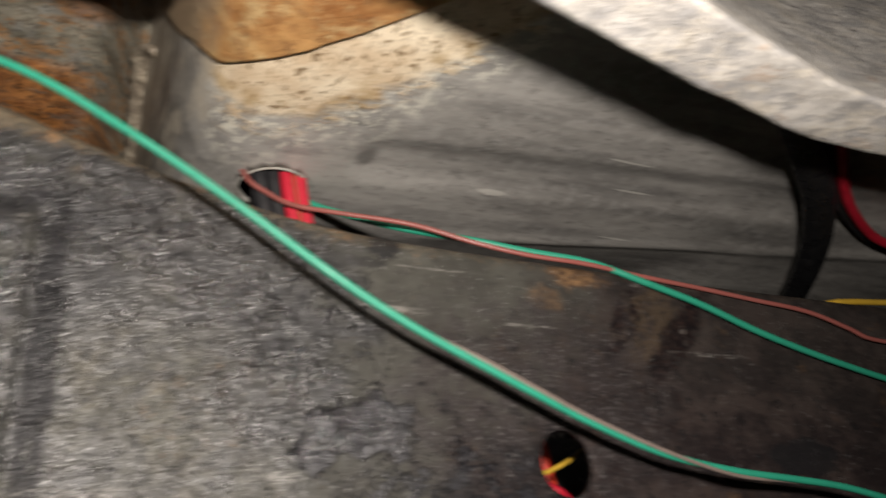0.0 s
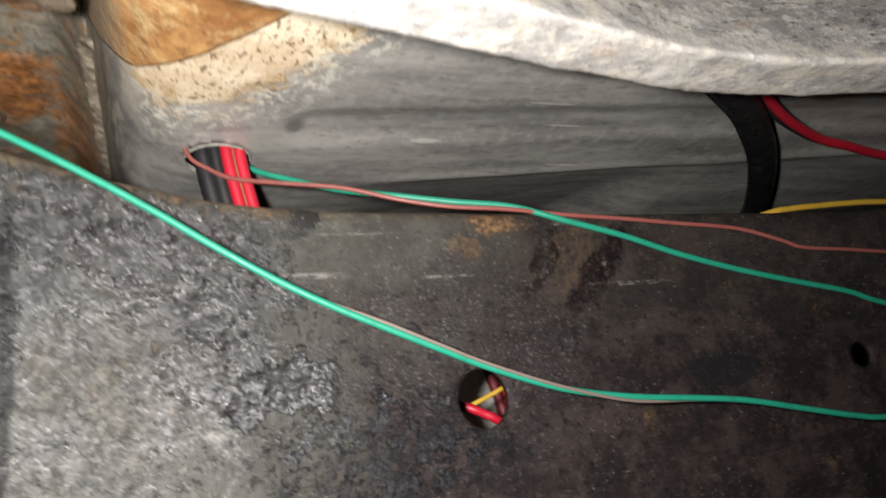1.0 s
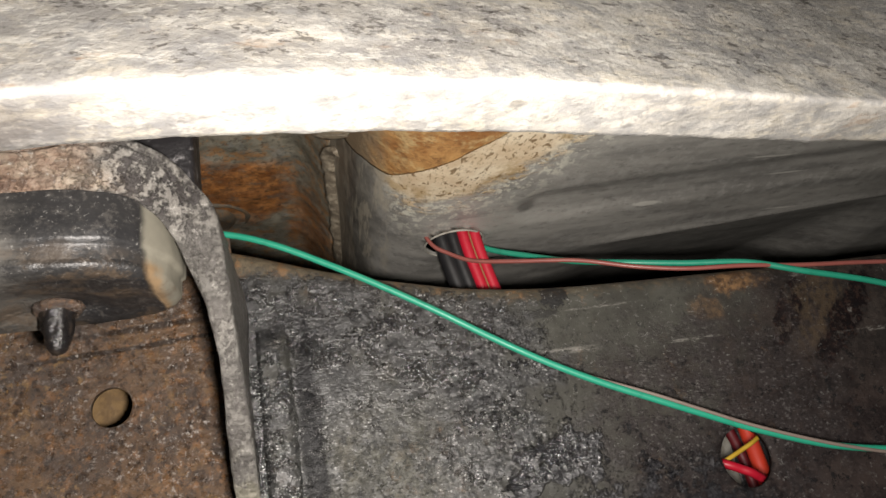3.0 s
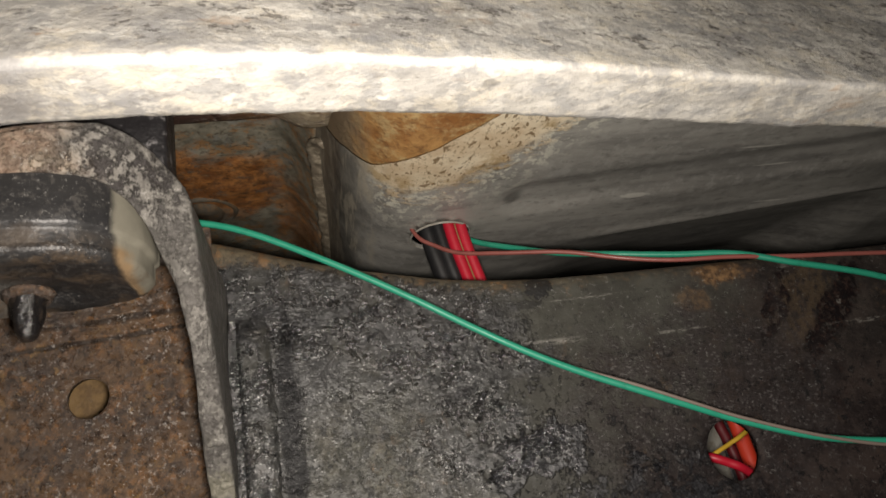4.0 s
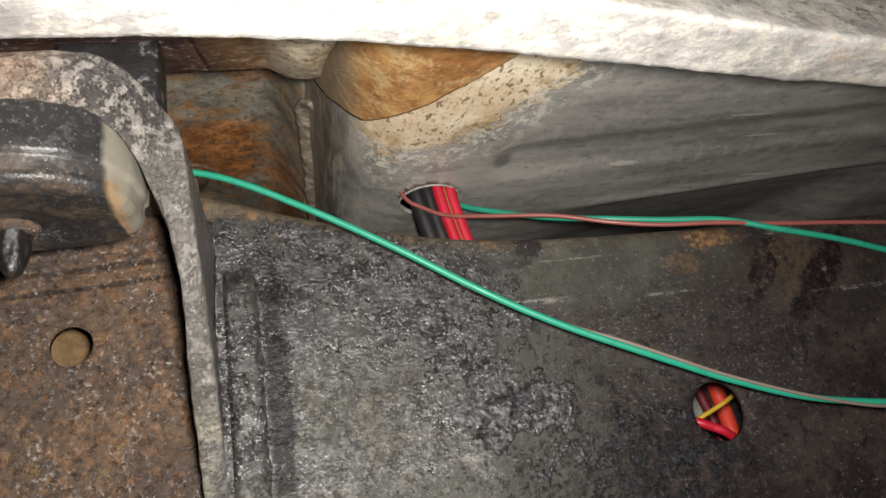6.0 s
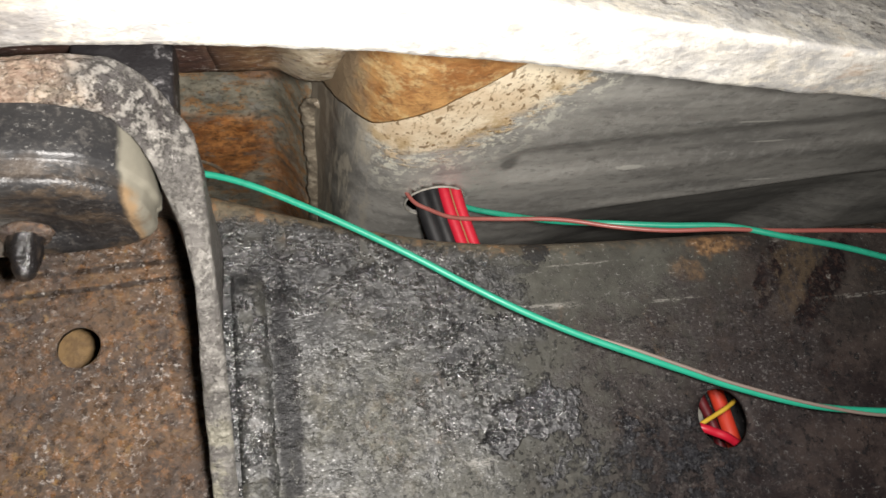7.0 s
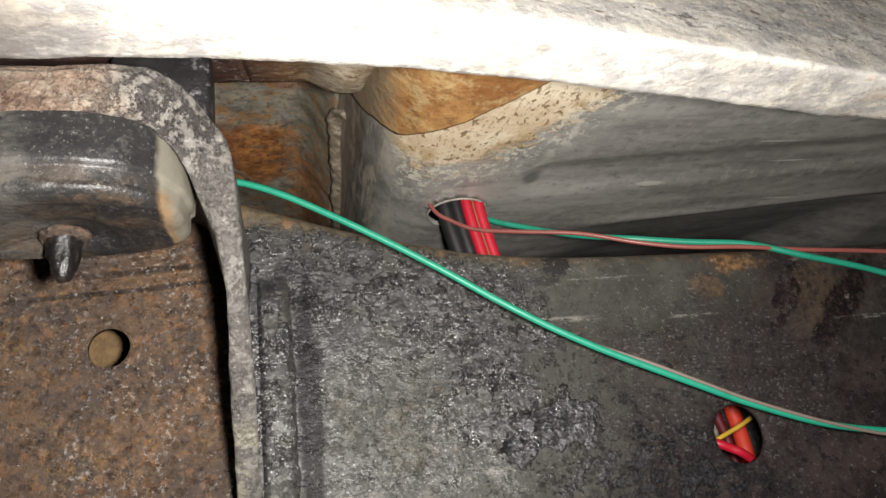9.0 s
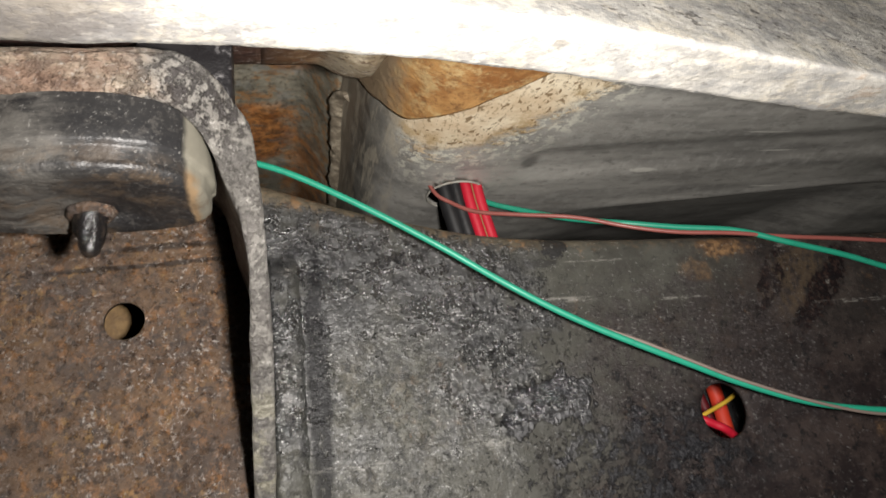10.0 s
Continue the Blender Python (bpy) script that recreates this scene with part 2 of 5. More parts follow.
    scuffs = n.math("MULTIPLY", breaks, n.most(
        n.spot((0.040, 0, 0.5010), (0.013, 0.02, 0.0013), 1.2, 160, 0.5, 0.05),
        n.spot((0.097, 0, 0.4985), (0.016, 0.02, 0.0006), 0.7, 200, 0.5),
        n.spot((0.190, 0, 0.492), (0.020, 0.02, 0.0009), 1.3, 170, 0.5),
        n.spot((0.178, 0, 0.503), (0.0012, 0.02, 0.0022), 0.4, 300),
        n.spot((0.162, 0, 0.5235), (0.008, 0.02, 0.0022), 1.0, 260),
        n.spot((-0.004, 0, 0.440), (0.009, 0.02, 0.0022), 1.3, 190, 0.5),
        n.spot((-0.060, 0, 0.436), (0.018, 0.02, 0.0014), 1.3, 160, 0.5),
        n.spot((0.022, 0, 0.4705), (0.010, 0.02, 0.0005), 1.0, 220, 0.5),
        n.spot((0.060, 0, 0.519), (0.016, 0.02, 0.0005), 1.2, 200, 0.5),
        n.spot((-0.086, 0, 0.5195), (0.0042, 0.02, 0.0024), 0.9, 330),
    ))
    colour = n.mix(n.math("MULTIPLY", bloom, n.math("MULTIPLY_ADD", far, -0.22, 0.5)), colour, (0.44, 0.44, 0.42))
    colour = n.mix(n.math("MULTIPLY", scuffs, 0.3), colour, (0.40, 0.385, 0.35))
    # relief: lumpy only where the tar lies
    fine = n.noise(800, 3, 0.6)
    crusty = n.most(n.math("MULTIPLY", broad, 0.9), cake)
    tarry = n.most(crusty, n.math("MULTIPLY", gravel, 0.9), n.math("MULTIPLY", patches, 0.3), n.math("MULTIPLY", far, 0.45))
    clumps = n.step(n.noise(75, 5, 0.7, (0.8, 1, 1), (7, 2, 7)), 0.38, 0.62, 0.30, 1.0)
    lumps = n.math("SUBTRACT", n.math("MULTIPLY", n.noise(560, 4, 0.75, (1, 1, 1), (3, 3, 3)), 0.85), n.math("ADD", n.math("MULTIPLY", dome, 0.55), n.math("MULTIPLY", small, 0.30)))
    big = n.noise(120, 5, 0.65, (1, 1, 1), (3, 3, 3))
    height = n.math("ADD", n.math("MULTIPLY", fine, 0.10), n.math("ADD", n.math("MULTIPLY", big, n.math("MULTIPLY_ADD", tarry, 0.16, 0.13)), n.math("MULTIPLY", lumps, n.math("MULTIPLY", n.math("MULTIPLY", clumps, n.math("MULTIPLY_ADD", dusty, -0.45, 1.0)), n.math("MULTIPLY_ADD", tarry, 0.56, 0.012)))))
    height = n.math("ADD", height, n.math("ADD", n.math("MULTIPLY", patches, 0.12), n.math("MULTIPLY", cake, 0.45)))
    rough = n.step(n.math("ADD", n.math("MULTIPLY", n.math("MULTIPLY", crusty, n.math("MULTIPLY", clumps, n.math("MULTIPLY_ADD", dusty, -0.7, 1.0))), -0.40), n.math("MULTIPLY", fine, 0.3)), -0.22, 0.18, 0.18, 0.62)
    return n.done(colour, rough, height, 0.0015, 0.0, 1.0, n.math("MULTIPLY", n.math("MULTIPLY_ADD", n.math("MULTIPLY", crusty, n.math("MULTIPLY_ADD", dusty, -0.75, 1.0)), 0.50, 0.24), n.math("MULTIPLY_ADD", n.most(runs, n.math("MULTIPLY", strip, 0.85), n.math("MULTIPLY", far, 0.75)), -0.85, 1.0)), 1.6)


def rust_plate_material():
    """Brown rusted steel plate, scaly, grey and black where it is scuffed."""
    n = Nodes("brown_rusted_plate")
    colour = n.mix(n.step(n.noise(26, 6, 0.7), 0.36, 0.64), (0.070, 0.049, 0.037), (0.142, 0.087, 0.050))
    colour = n.mix(n.math("MULTIPLY", n.step(n.noise(190, 6, 0.8, (1, 1, 1), (8, 0, 1)), 0.50, 0.62), 0.6), colour, (0.270, 0.132, 0.054))
    colour = n.mix(n.math("MULTIPLY", n.step(n.noise(70, 6, 0.78, (1, 1, 1), (2, 0, 5)), 0.47, 0.64), 0.6), colour, (0.060, 0.050, 0.047))
    scale = n.noise(300, 6, 0.8, (1, 1, 1), (2, 7, 5))
    colour = n.mix(n.math("MULTIPLY", n.step(scale, 0.51, 0.58), 0.75), colour, (0.026, 0.020, 0.017))
    ochre = n.math("MULTIPLY", n.step(n.noise(230, 5, 0.8, (1, 1, 1), (9, 7, 5)), 0.57, 0.62), n.step(n.noise(22, 4, 0.6, (1, 1, 1), (2, 2, 0)), 0.42, 0.58))
    colour = n.mix(n.math("MULTIPLY", ochre, 0.5), colour, (0.33, 0.20, 0.075))
    cracks = n.math("MULTIPLY", n.most(n.spot((-0.125, 0, 0.5262), (0.030, 0.03, 0.0009), 1.4, 70, 0.5, -0.04), n.spot((-0.160, 0, 0.5245), (0.026, 0.03, 0.0009), 1.4, 70, 0.5, -0.04), n.spot((-0.140, 0, 0.5330), (0.040, 0.03, 0.0012), 1.4, 60, 0.5, -0.04)), 0.8)
    colour = n.mix(cracks, colour, (0.018, 0.014, 0.012))
    specks = n.math("MULTIPLY", n.step(n.noise(520, 5, 0.82, (1, 1, 1), (5, 3, 0)), 0.56, 0.62), n.step(n.noise(36, 4, 0.6), 0.38, 0.60, 0.2, 1.0))
    colour = n.mix(n.math("MULTIPLY", specks, 0.7), colour, (0.46, 0.43, 0.40))
    h = n.math("ADD", n.noise(520, 5, 0.78), n.math("ADD", n.math("MULTIPLY", n.noise(110, 6, 0.7), 1.3), n.math("ADD", n.math("MULTIPLY", scale, -0.5), n.math("MULTIPLY", cracks, -0.6))))
    return n.done(colour, n.step(n.noise(260, 4), 0.36, 0.64, 0.18, 0.62), h, 0.0013, 0.0, 1.0, 0.7)


def cast_material():
    """Grey rough bracket, rust wash over its crown and dark pits."""
    n = Nodes("weathered_bracket_steel")
    x, z = n.axis("X"), n.axis("Z")
    colour = n.mix(n.step(n.noise(75, 6, 0.75), 0.34, 0.66), (0.105, 0.099, 0.090), (0.200, 0.189, 0.172))
    colour = n.mix(n.math("MULTIPLY", n.step(n.noise(420, 5, 0.8, (1, 1, 1), (2, 6, 2)), 0.44, 0.62), 0.5), colour, (0.27, 0.258, 0.235))
    wash = n.step(n.math("ADD", x, n.math("MULTIPLY_ADD", n.noise(60, 5, 0.7), 0.040, -0.020)), -0.136, -0.116, 1.0, 0.0)
    beige = n.mix(n.step(n.noise(48, 6, 0.75, (0.6, 1, 1), (5, 5, 2)), 0.38, 0.62), (0.25, 0.160, 0.110), (0.41, 0.340, 0.255))
    beige = n.mix(n.math("MULTIPLY", n.step(n.noise(130, 6, 0.8, (1, 1, 1), (5, 9, 2)), 0.52, 0.62), 0.6), beige, (0.125, 0.070, 0.048))
    colour = n.mix(n.math("MULTIPLY", wash, 0.9), colour, beige)
    shoulder = n.spot((-0.112, -0.105, 0.546), (0.026, 0.03, 0.013), 0.7, 60, 0.5)
    pits = n.step(n.noise(200, 6, 0.76, (1, 1, 1), (9, 1, 1)), 0.475, 0.530)
    ridge = n.math("MULTIPLY", shoulder, n.step(n.noise(200, 6, 0.76, (1, 1, 1), (9, 1, 1)), 0.47, 0.42))
    colour = n.mix(n.math("MULTIPLY", ridge, 0.3), colour, (0.40, 0.375, 0.335))
    pits = n.math("MULTIPLY", pits, n.math("MAXIMUM", n.math("MULTIPLY", shoulder, 0.82), 0.42))
    colour = n.mix(n.math("MULTIPLY", pits, n.math("MULTIPLY_ADD", wash, -0.3, 0.96)), colour, (0.026, 0.021, 0.022))
    pale = n.step(n.noise(330, 5, 0.82, (1, 1, 1), (3, 3, 7)), 0.57, 0.63)
    colour = n.mix(n.math("MULTIPLY", pale, 0.5), colour, (0.52, 0.50, 0.46))
    lichen = n.math("MULTIPLY", n.step(n.noise(60, 6, 0.7, (1, 1, 1), (3, 9, 7)), 0.52, 0.62), n.step(z, 0.475, 0.445))
    colour = n.mix(n.math("MULTIPLY", lichen, 0.55), colour, (0.40, 0.38, 0.28))
    h = n.math("ADD", n.noise(420, 5, 0.75), n.math("ADD", n.math("MULTIPLY", n.noise(130, 5, 0.65), 1.3), n.math("MULTIPLY", pits, -0.5)))
    return n.done(colour, n.step(n.noise(160, 5, 0.7, (1, 1, 1), (1, 0, 4)), 0.35, 0.65, 0.34, 0.62), h, 0.0017, 0.0, 1.0)


def floor_material():
    """Grey floor pan: undercoat, cream primer with rust spots, smears at the corner."""
    n = Nodes("grey_floor_pan_undercoat")
    x, y, z = n.axis("X"), n.axis("Y"), n.axis("Z")
    grey = n.mix(n.step(n.noise(24, 5, 0.6, (0.35, 1, 1)), 0.35, 0.68), (0.215, 0.209, 0.192), (0.37, 0.36, 0.33))
    grey = n.mix(n.math("MULTIPLY", n.step(n.noise(60, 4, 0.55, (0.16, 1, 1), (3, 0, 0)), 0.42, 0.64), 0.46), grey, (0.105, 0.104, 0.100))
    grey = n.mix(n.math("MULTIPLY", n.step(n.noise(210, 5, 0.75, (0.8, 0.6, 1), (3, 2, 0)), 0.46, 0.64), 0.4), grey, (0.40, 0.395, 0.37))
    grey = n.mix(n.math("MULTIPLY", n.step(n.noise(240, 6, 0.8, (0.5, 1, 1), (1, 2, 0)), 0.54, 0.63), 0.42), grey, (0.08, 0.077, 0.071))
    # cream area, bounded by a slanting ragged edge
    bend = n.math("MULTIPLY", x, n.math("MULTIPLY_ADD", x, 11.0, 0.45))
    slant = n.math("ADD", n.math("ADD", bend, n.math("ADD", y, -0.004)), n.math("MULTIPLY_ADD", n.noise(60, 6, 0.7), 0.036, -0.018))
    cream = n.math("MULTIPLY", n.step(slant, -0.009, 0.004, 1.0, 0.0), n.step(n.math("ADD", x, n.math("MULTIPLY", n.noise(80, 4), 0.01)), -0.034, -0.020))
    flaky = n.math("MULTIPLY", n.step(slant, 0.000, 0.020, 1.0, 0.0), n.step(n.noise(130, 5, 0.75, (0.6, 1, 1), (1, 7, 0)), 0.50, 0.60))
    ash = n.math("MULTIPLY", n.math("MULTIPLY", n.step(slant, 0.004, 0.052, 1.0, 0.0), n.step(x, -0.036, -0.018)), n.step(n.noise(210, 5, 0.75, (0.9, 0.7, 1), (1, 7, 4)), 0.50, 0.57))
    grey = n.mix(n.math("MULTIPLY", ash, 0.85), grey, (0.74, 0.73, 0.61))
    cream = n.most(cream, n.math("MULTIPLY", flaky, n.step(x, -0.036, -0.018)))
    tan = n.mix(n.step(n.noise(45, 6, 0.65), 0.35, 0.65), (0.60, 0.47, 0.31), (0.80, 0.70, 0.52))
    pitted = n.most(n.step(n.noise(330, 2, 0.5, (1, 0.6, 1), (4, 4, 4)), 0.60, 0.66), n.math("MULTIPLY", n.step(n.noise(520, 3, 0.7, (1, 0.55, 1), (1, 4, 9)), 0.56, 0.62), 0.6))
    tan = n.mix(n.math("MULTIPLY", pitted, 0.85), tan, (0.17, 0.105, 0.045))
    fringe = n.math("MULTIPLY", n.step(slant, -0.022, -0.006), n.step(n.noise(90, 5, 0.7, (1, 1, 1), (6, 0, 0)), 0.44, 0.60))
    tan = n.mix(n.math("MULTIPLY", fringe, 0.6), tan, (0.34, 0.22, 0.075))
    film = n.math("MULTIPLY", n.step(slant, 0.015, 0.085, 1.0, 0.0), n.step(n.noise(90, 6, 0.75, (0.4, 1, 1), (7, 7, 1)), 0.36, 0.62))
    grey = n.mix(n.math("MULTIPLY", film, 0.45), grey, (0.43, 0.42, 0.38))
    # darker spot at the rounded start of the pressed bead
    dark_end = n.spot((0.0425, 0.0225, 0.58), (0.0045, 0.0065, 0.03), 0.6, 150, 0.5)
    grey = n.mix(n.math("MULTIPLY", dark_end, 0.6), grey, (0.075, 0.072, 0.066))
    colour = n.mix(cream, grey, tan)
    # smears down the rising side
    side = n.step(n.math("ADD", x, n.math("MULTIPLY_ADD", n.noise(70, 5, 0.7, (1, 0.5, 1)), 0.016, -0.008)), -0.027, -0.036)
    dirt = n.mix(n.step(n.noise(60, 6, 0.74, (1, 0.5, 0.5), (4, 0, 1)), 0.36, 0.64), (0.095, 0.090, 0.078), (0.26, 0.245, 0.21))
    colour = n.mix(n.math("MULTIPLY", side, 0.85), colour, dirt)
    wiped = n.math("MULTIPLY", side, n.step(n.math("ADD", z, n.math("MULTIPLY_ADD", n.noise(50, 5, 0.7, (1, 0.4, 1), (1, 1, 1)), 0.03, -0.015)), 0.612, 0.628))
    colour = n.mix(n.math("MULTIPLY", wiped, 0.45), colour, (0.32, 0.26, 0.18))
    smear = n.math("MULTIPLY", n.step(x, -0.018, -0.030), n.step(n.noise(120, 5, 0.72, (1, 0.16, 1), (0, 3, 0)), 0.48, 0.60))
    colour = n.mix(n.math("MULTIPLY", smear, 0.75), colour, (0.43, 0.39, 0.31))
    marks = n.most(
        n.spot((0.110, 0.0330, 0.58), (0.0078, 0.0020, 0.03), 0.8, 260, 0.2),
        n.spot((0.181, 0.0153, 0.58), (0.011, 0.0008, 0.03), 0.6, 210, 0.3),
        n.spot((0.200, 0.0586, 0.58), (0.010, 0.0007, 0.03), 0.6, 210, 0.3),
        n.spot((0.161, -0.0105, 0.58), (0.013, 0.0007, 0.03), 0.6, 210, 0.3),
    )
    colour = n.mix(n.math("MULTIPLY", marks, 0.7), colour, (0.52, 0.51, 0.46))
    h = n.math("ADD", n.math("MULTIPLY", n.noise(520, 4, 0.65), 0.3), n.math("ADD", n.math("MULTIPLY", n.noise(60, 4, 0.5), 0.10), n.math("MULTIPLY", cream, 0.45)))
    rough = n.math("MULTIPLY_ADD", cream, 0.25, 0.45)
    return n.done(colour, rough, h, 0.0011, 0.0, 0.6)


def flap_material():
    """Orange rusted plate, chalky in places, fading to grey-brown dirt at its upturned side."""
    n = Nodes("mottled_orange_rust")
    colour = n.mix(n.step(n.noise(42, 6, 0.68, (1, 1, 1), (1, 2, 3)), 0.34, 0.66), (0.27, 0.115, 0.034), (0.49, 0.275, 0.100))
    colour = n.mix(n.math("MULTIPLY", n.step(n.noise(95, 6, 0.74, (1, 1, 1), (5, 0, 0)), 0.52, 0.66), 0.7), colour, (0.155, 0.070, 0.028))
    colour = n.mix(n.math("MULTIPLY", n.step(n.noise(70, 6, 0.78, (1, 1, 1), (7, 7, 0)), 0.47, 0.62), 0.75), colour, (0.55, 0.41, 0.20))
    colour = n.mix(n.math("MULTIPLY", n.step(n.noise(260, 5, 0.8, (1, 1, 1), (2, 9, 4)), 0.54, 0.62), 0.5), colour, (0.16, 0.075, 0.03))
    x = n.math("ADD", n.axis("X"), n.math("MULTIPLY_ADD", n.noise(70, 6, 0.75, (1, 0.4, 1)), 0.022, -0.011))
    dirt = n.mix(n.noise(90, 6, 0.75, (1, 0.4, 1), (3, 0, 0)), (0.17, 0.135, 0.092), (0.34, 0.245, 0.15))
    colour = n.mix(n.step(x, -0.0375, -0.0285, 0.92, 0.0), colour, dirt)
    h = n.math("ADD", n.noise(300, 5, 0.7), n.noise(80, 5, 0.65))
    return n.done(colour, 0.62, h, 0.0008, 0.0, 0.9)


def panel_material():
    """Olive-grey paint on the raised floor, a broad field of orange rust and its streaks."""
    n = Nodes("grey_and_orange_rust_panel")
    olive = n.mix(n.step(n.noise(55, 6, 0.72), 0.36, 0.64), (0.175, 0.165, 0.126), (0.34, 0.315, 0.245))
    olive = n.mix(n.math("MULTIPLY", n.step(n.noise(48, 5, 0.7, (1, 1, 1), (3, 6, 0)), 0.52, 0.64), 0.6), olive, (0.28, 0.29, 0.275))
    ochre = n.math("MULTIPLY", n.step(n.noise(95, 6, 0.78, (0.8, 1, 1), (6, 2, 0)), 0.50, 0.60), 0.75)
    olive = n.mix(ochre, olive, (0.40, 0.205, 0.075))
    rust = n.mix(n.step(n.noise(75, 6, 0.78, (0.9, 1, 1), (5, 3, 2)), 0.38, 0.62), (0.27, 0.096, 0.026), (0.56, 0.238, 0.070))
    rust = n.mix(n.math("MULTIPLY", n.step(n.noise(170, 6, 0.8, (0.85, 1, 1), (2, 3, 7)), 0.49, 0.58), 0.75), rust, (0.165, 0.074, 0.028))
    rust = n.mix(n.math("MULTIPLY", n.step(n.noise(130, 6, 0.8, (0.85, 1, 1), (8, 1, 2)), 0.56, 0.64), 0.5), rust, (0.40, 0.27, 0.15))
    field = n.most(
        n.spot((-0.103, 0.148, 0.668), (0.034, 0.036, 0.06), 0.9, 42, 0.28),
        n.spot((-0.150, 0.140, 0.668), (0.050, 0.040, 0.06), 0.9, 42, 0.28),
        n.math("MULTIPLY", n.spot((-0.063, 0.200, 0.668), (0.014, 0.050, 0.06), 1.3, 60, 0.5), 0.75),
        n.math("MULTIPLY", n.spot((-0.075, 0.066, 0.668), (0.012, 0.012, 0.06), 1.2, 90, 0.5), 0.6),
    )
    colour = n.mix(n.math("MULTIPLY", field, 0.93), olive, rust)
    scab = n.math("MULTIPLY", n.step(n.noise(75, 6, 0.78, (0.7, 1, 1), (9, 4, 2)), 0.55, 0.62), 0.65)
    colour = n.mix(scab, colour, (0.150, 0.146, 0.122))
    colour = n.mix(n.math("MULTIPLY", n.step(n.noise(330, 5, 0.8, (0.8, 1, 1), (4, 3, 2)), 0.54, 0.60), 0.6), colour, (0.055, 0.035, 0.02))
    h = n.math("ADD", n.math("MULTIPLY", n.noise(300, 5, 0.75), 0.8), n.math("ADD", n.noise(80, 5, 0.65), n.math("MULTIPLY", field, 0.25)))
    return n.done(colour, n.step(n.noise(120, 5, 0.7), 0.35, 0.65, 0.36, 0.66), h, 0.0010, 0.0, 0.9)


def strip_material():
    """Red-brown painted strip with pale specks, orange and then cream towards its corner."""
    n = Nodes("speckled_red_brown_strip")
    x = n.math("ADD", n.axis("X"), n.math("MULTIPLY_ADD", n.noise(70, 5, 0.7), 0.016, -0.008))
    colour = n.mix(n.step(n.noise(60, 6, 0.72), 0.36, 0.62), (0.050, 0.030, 0.028), (0.150, 0.082, 0.064))
    rust = n.mix(n.step(n.noise(120, 6, 0.75, (1, 1, 1), (2, 5, 1)), 0.40, 0.60), (0.22, 0.105, 0.050), (0.46, 0.29, 0.155))
    colour = n.mix(n.step(x, -0.096, -0.076), colour, rust)
    cream = n.mix(n.step(n.noise(90, 6, 0.75, (1, 1, 1), (7, 5, 1)), 0.38, 0.60), (0.36, 0.28, 0.18), (0.62, 0.53, 0.39))
    colour = n.mix(n.step(x, -0.072, -0.060), colour, cream)
    holes = n.math("MULTIPLY", n.step(n.noise(230, 3, 0.6, (1, 1, 1), (3, 3, 0)), 0.56, 0.63), 0.75)
    colour = n.mix(holes, colour, (0.11, 0.048, 0.022))
    dots = n.math("MULTIPLY", n.step(n.noise(420, 3, 0.65, (1, 1, 1), (5, 1, 1)), 0.585, 0.625), n.step(n.noise(40, 4, 0.6, (1, 1, 1), (2, 1, 6)), 0.38, 0.56))
    colour = n.mix(n.math("MULTIPLY", dots, 0.9), colour, (0.75, 0.70, 0.64))
    h = n.math("ADD", n.noise(330, 5, 0.7), n.math("ADD", n.noise(90, 5, 0.6), n.math("MULTIPLY", dots, 0.4)))
    return n.done(colour, 0.45, h, 0.0009, 0.0, 0.9)


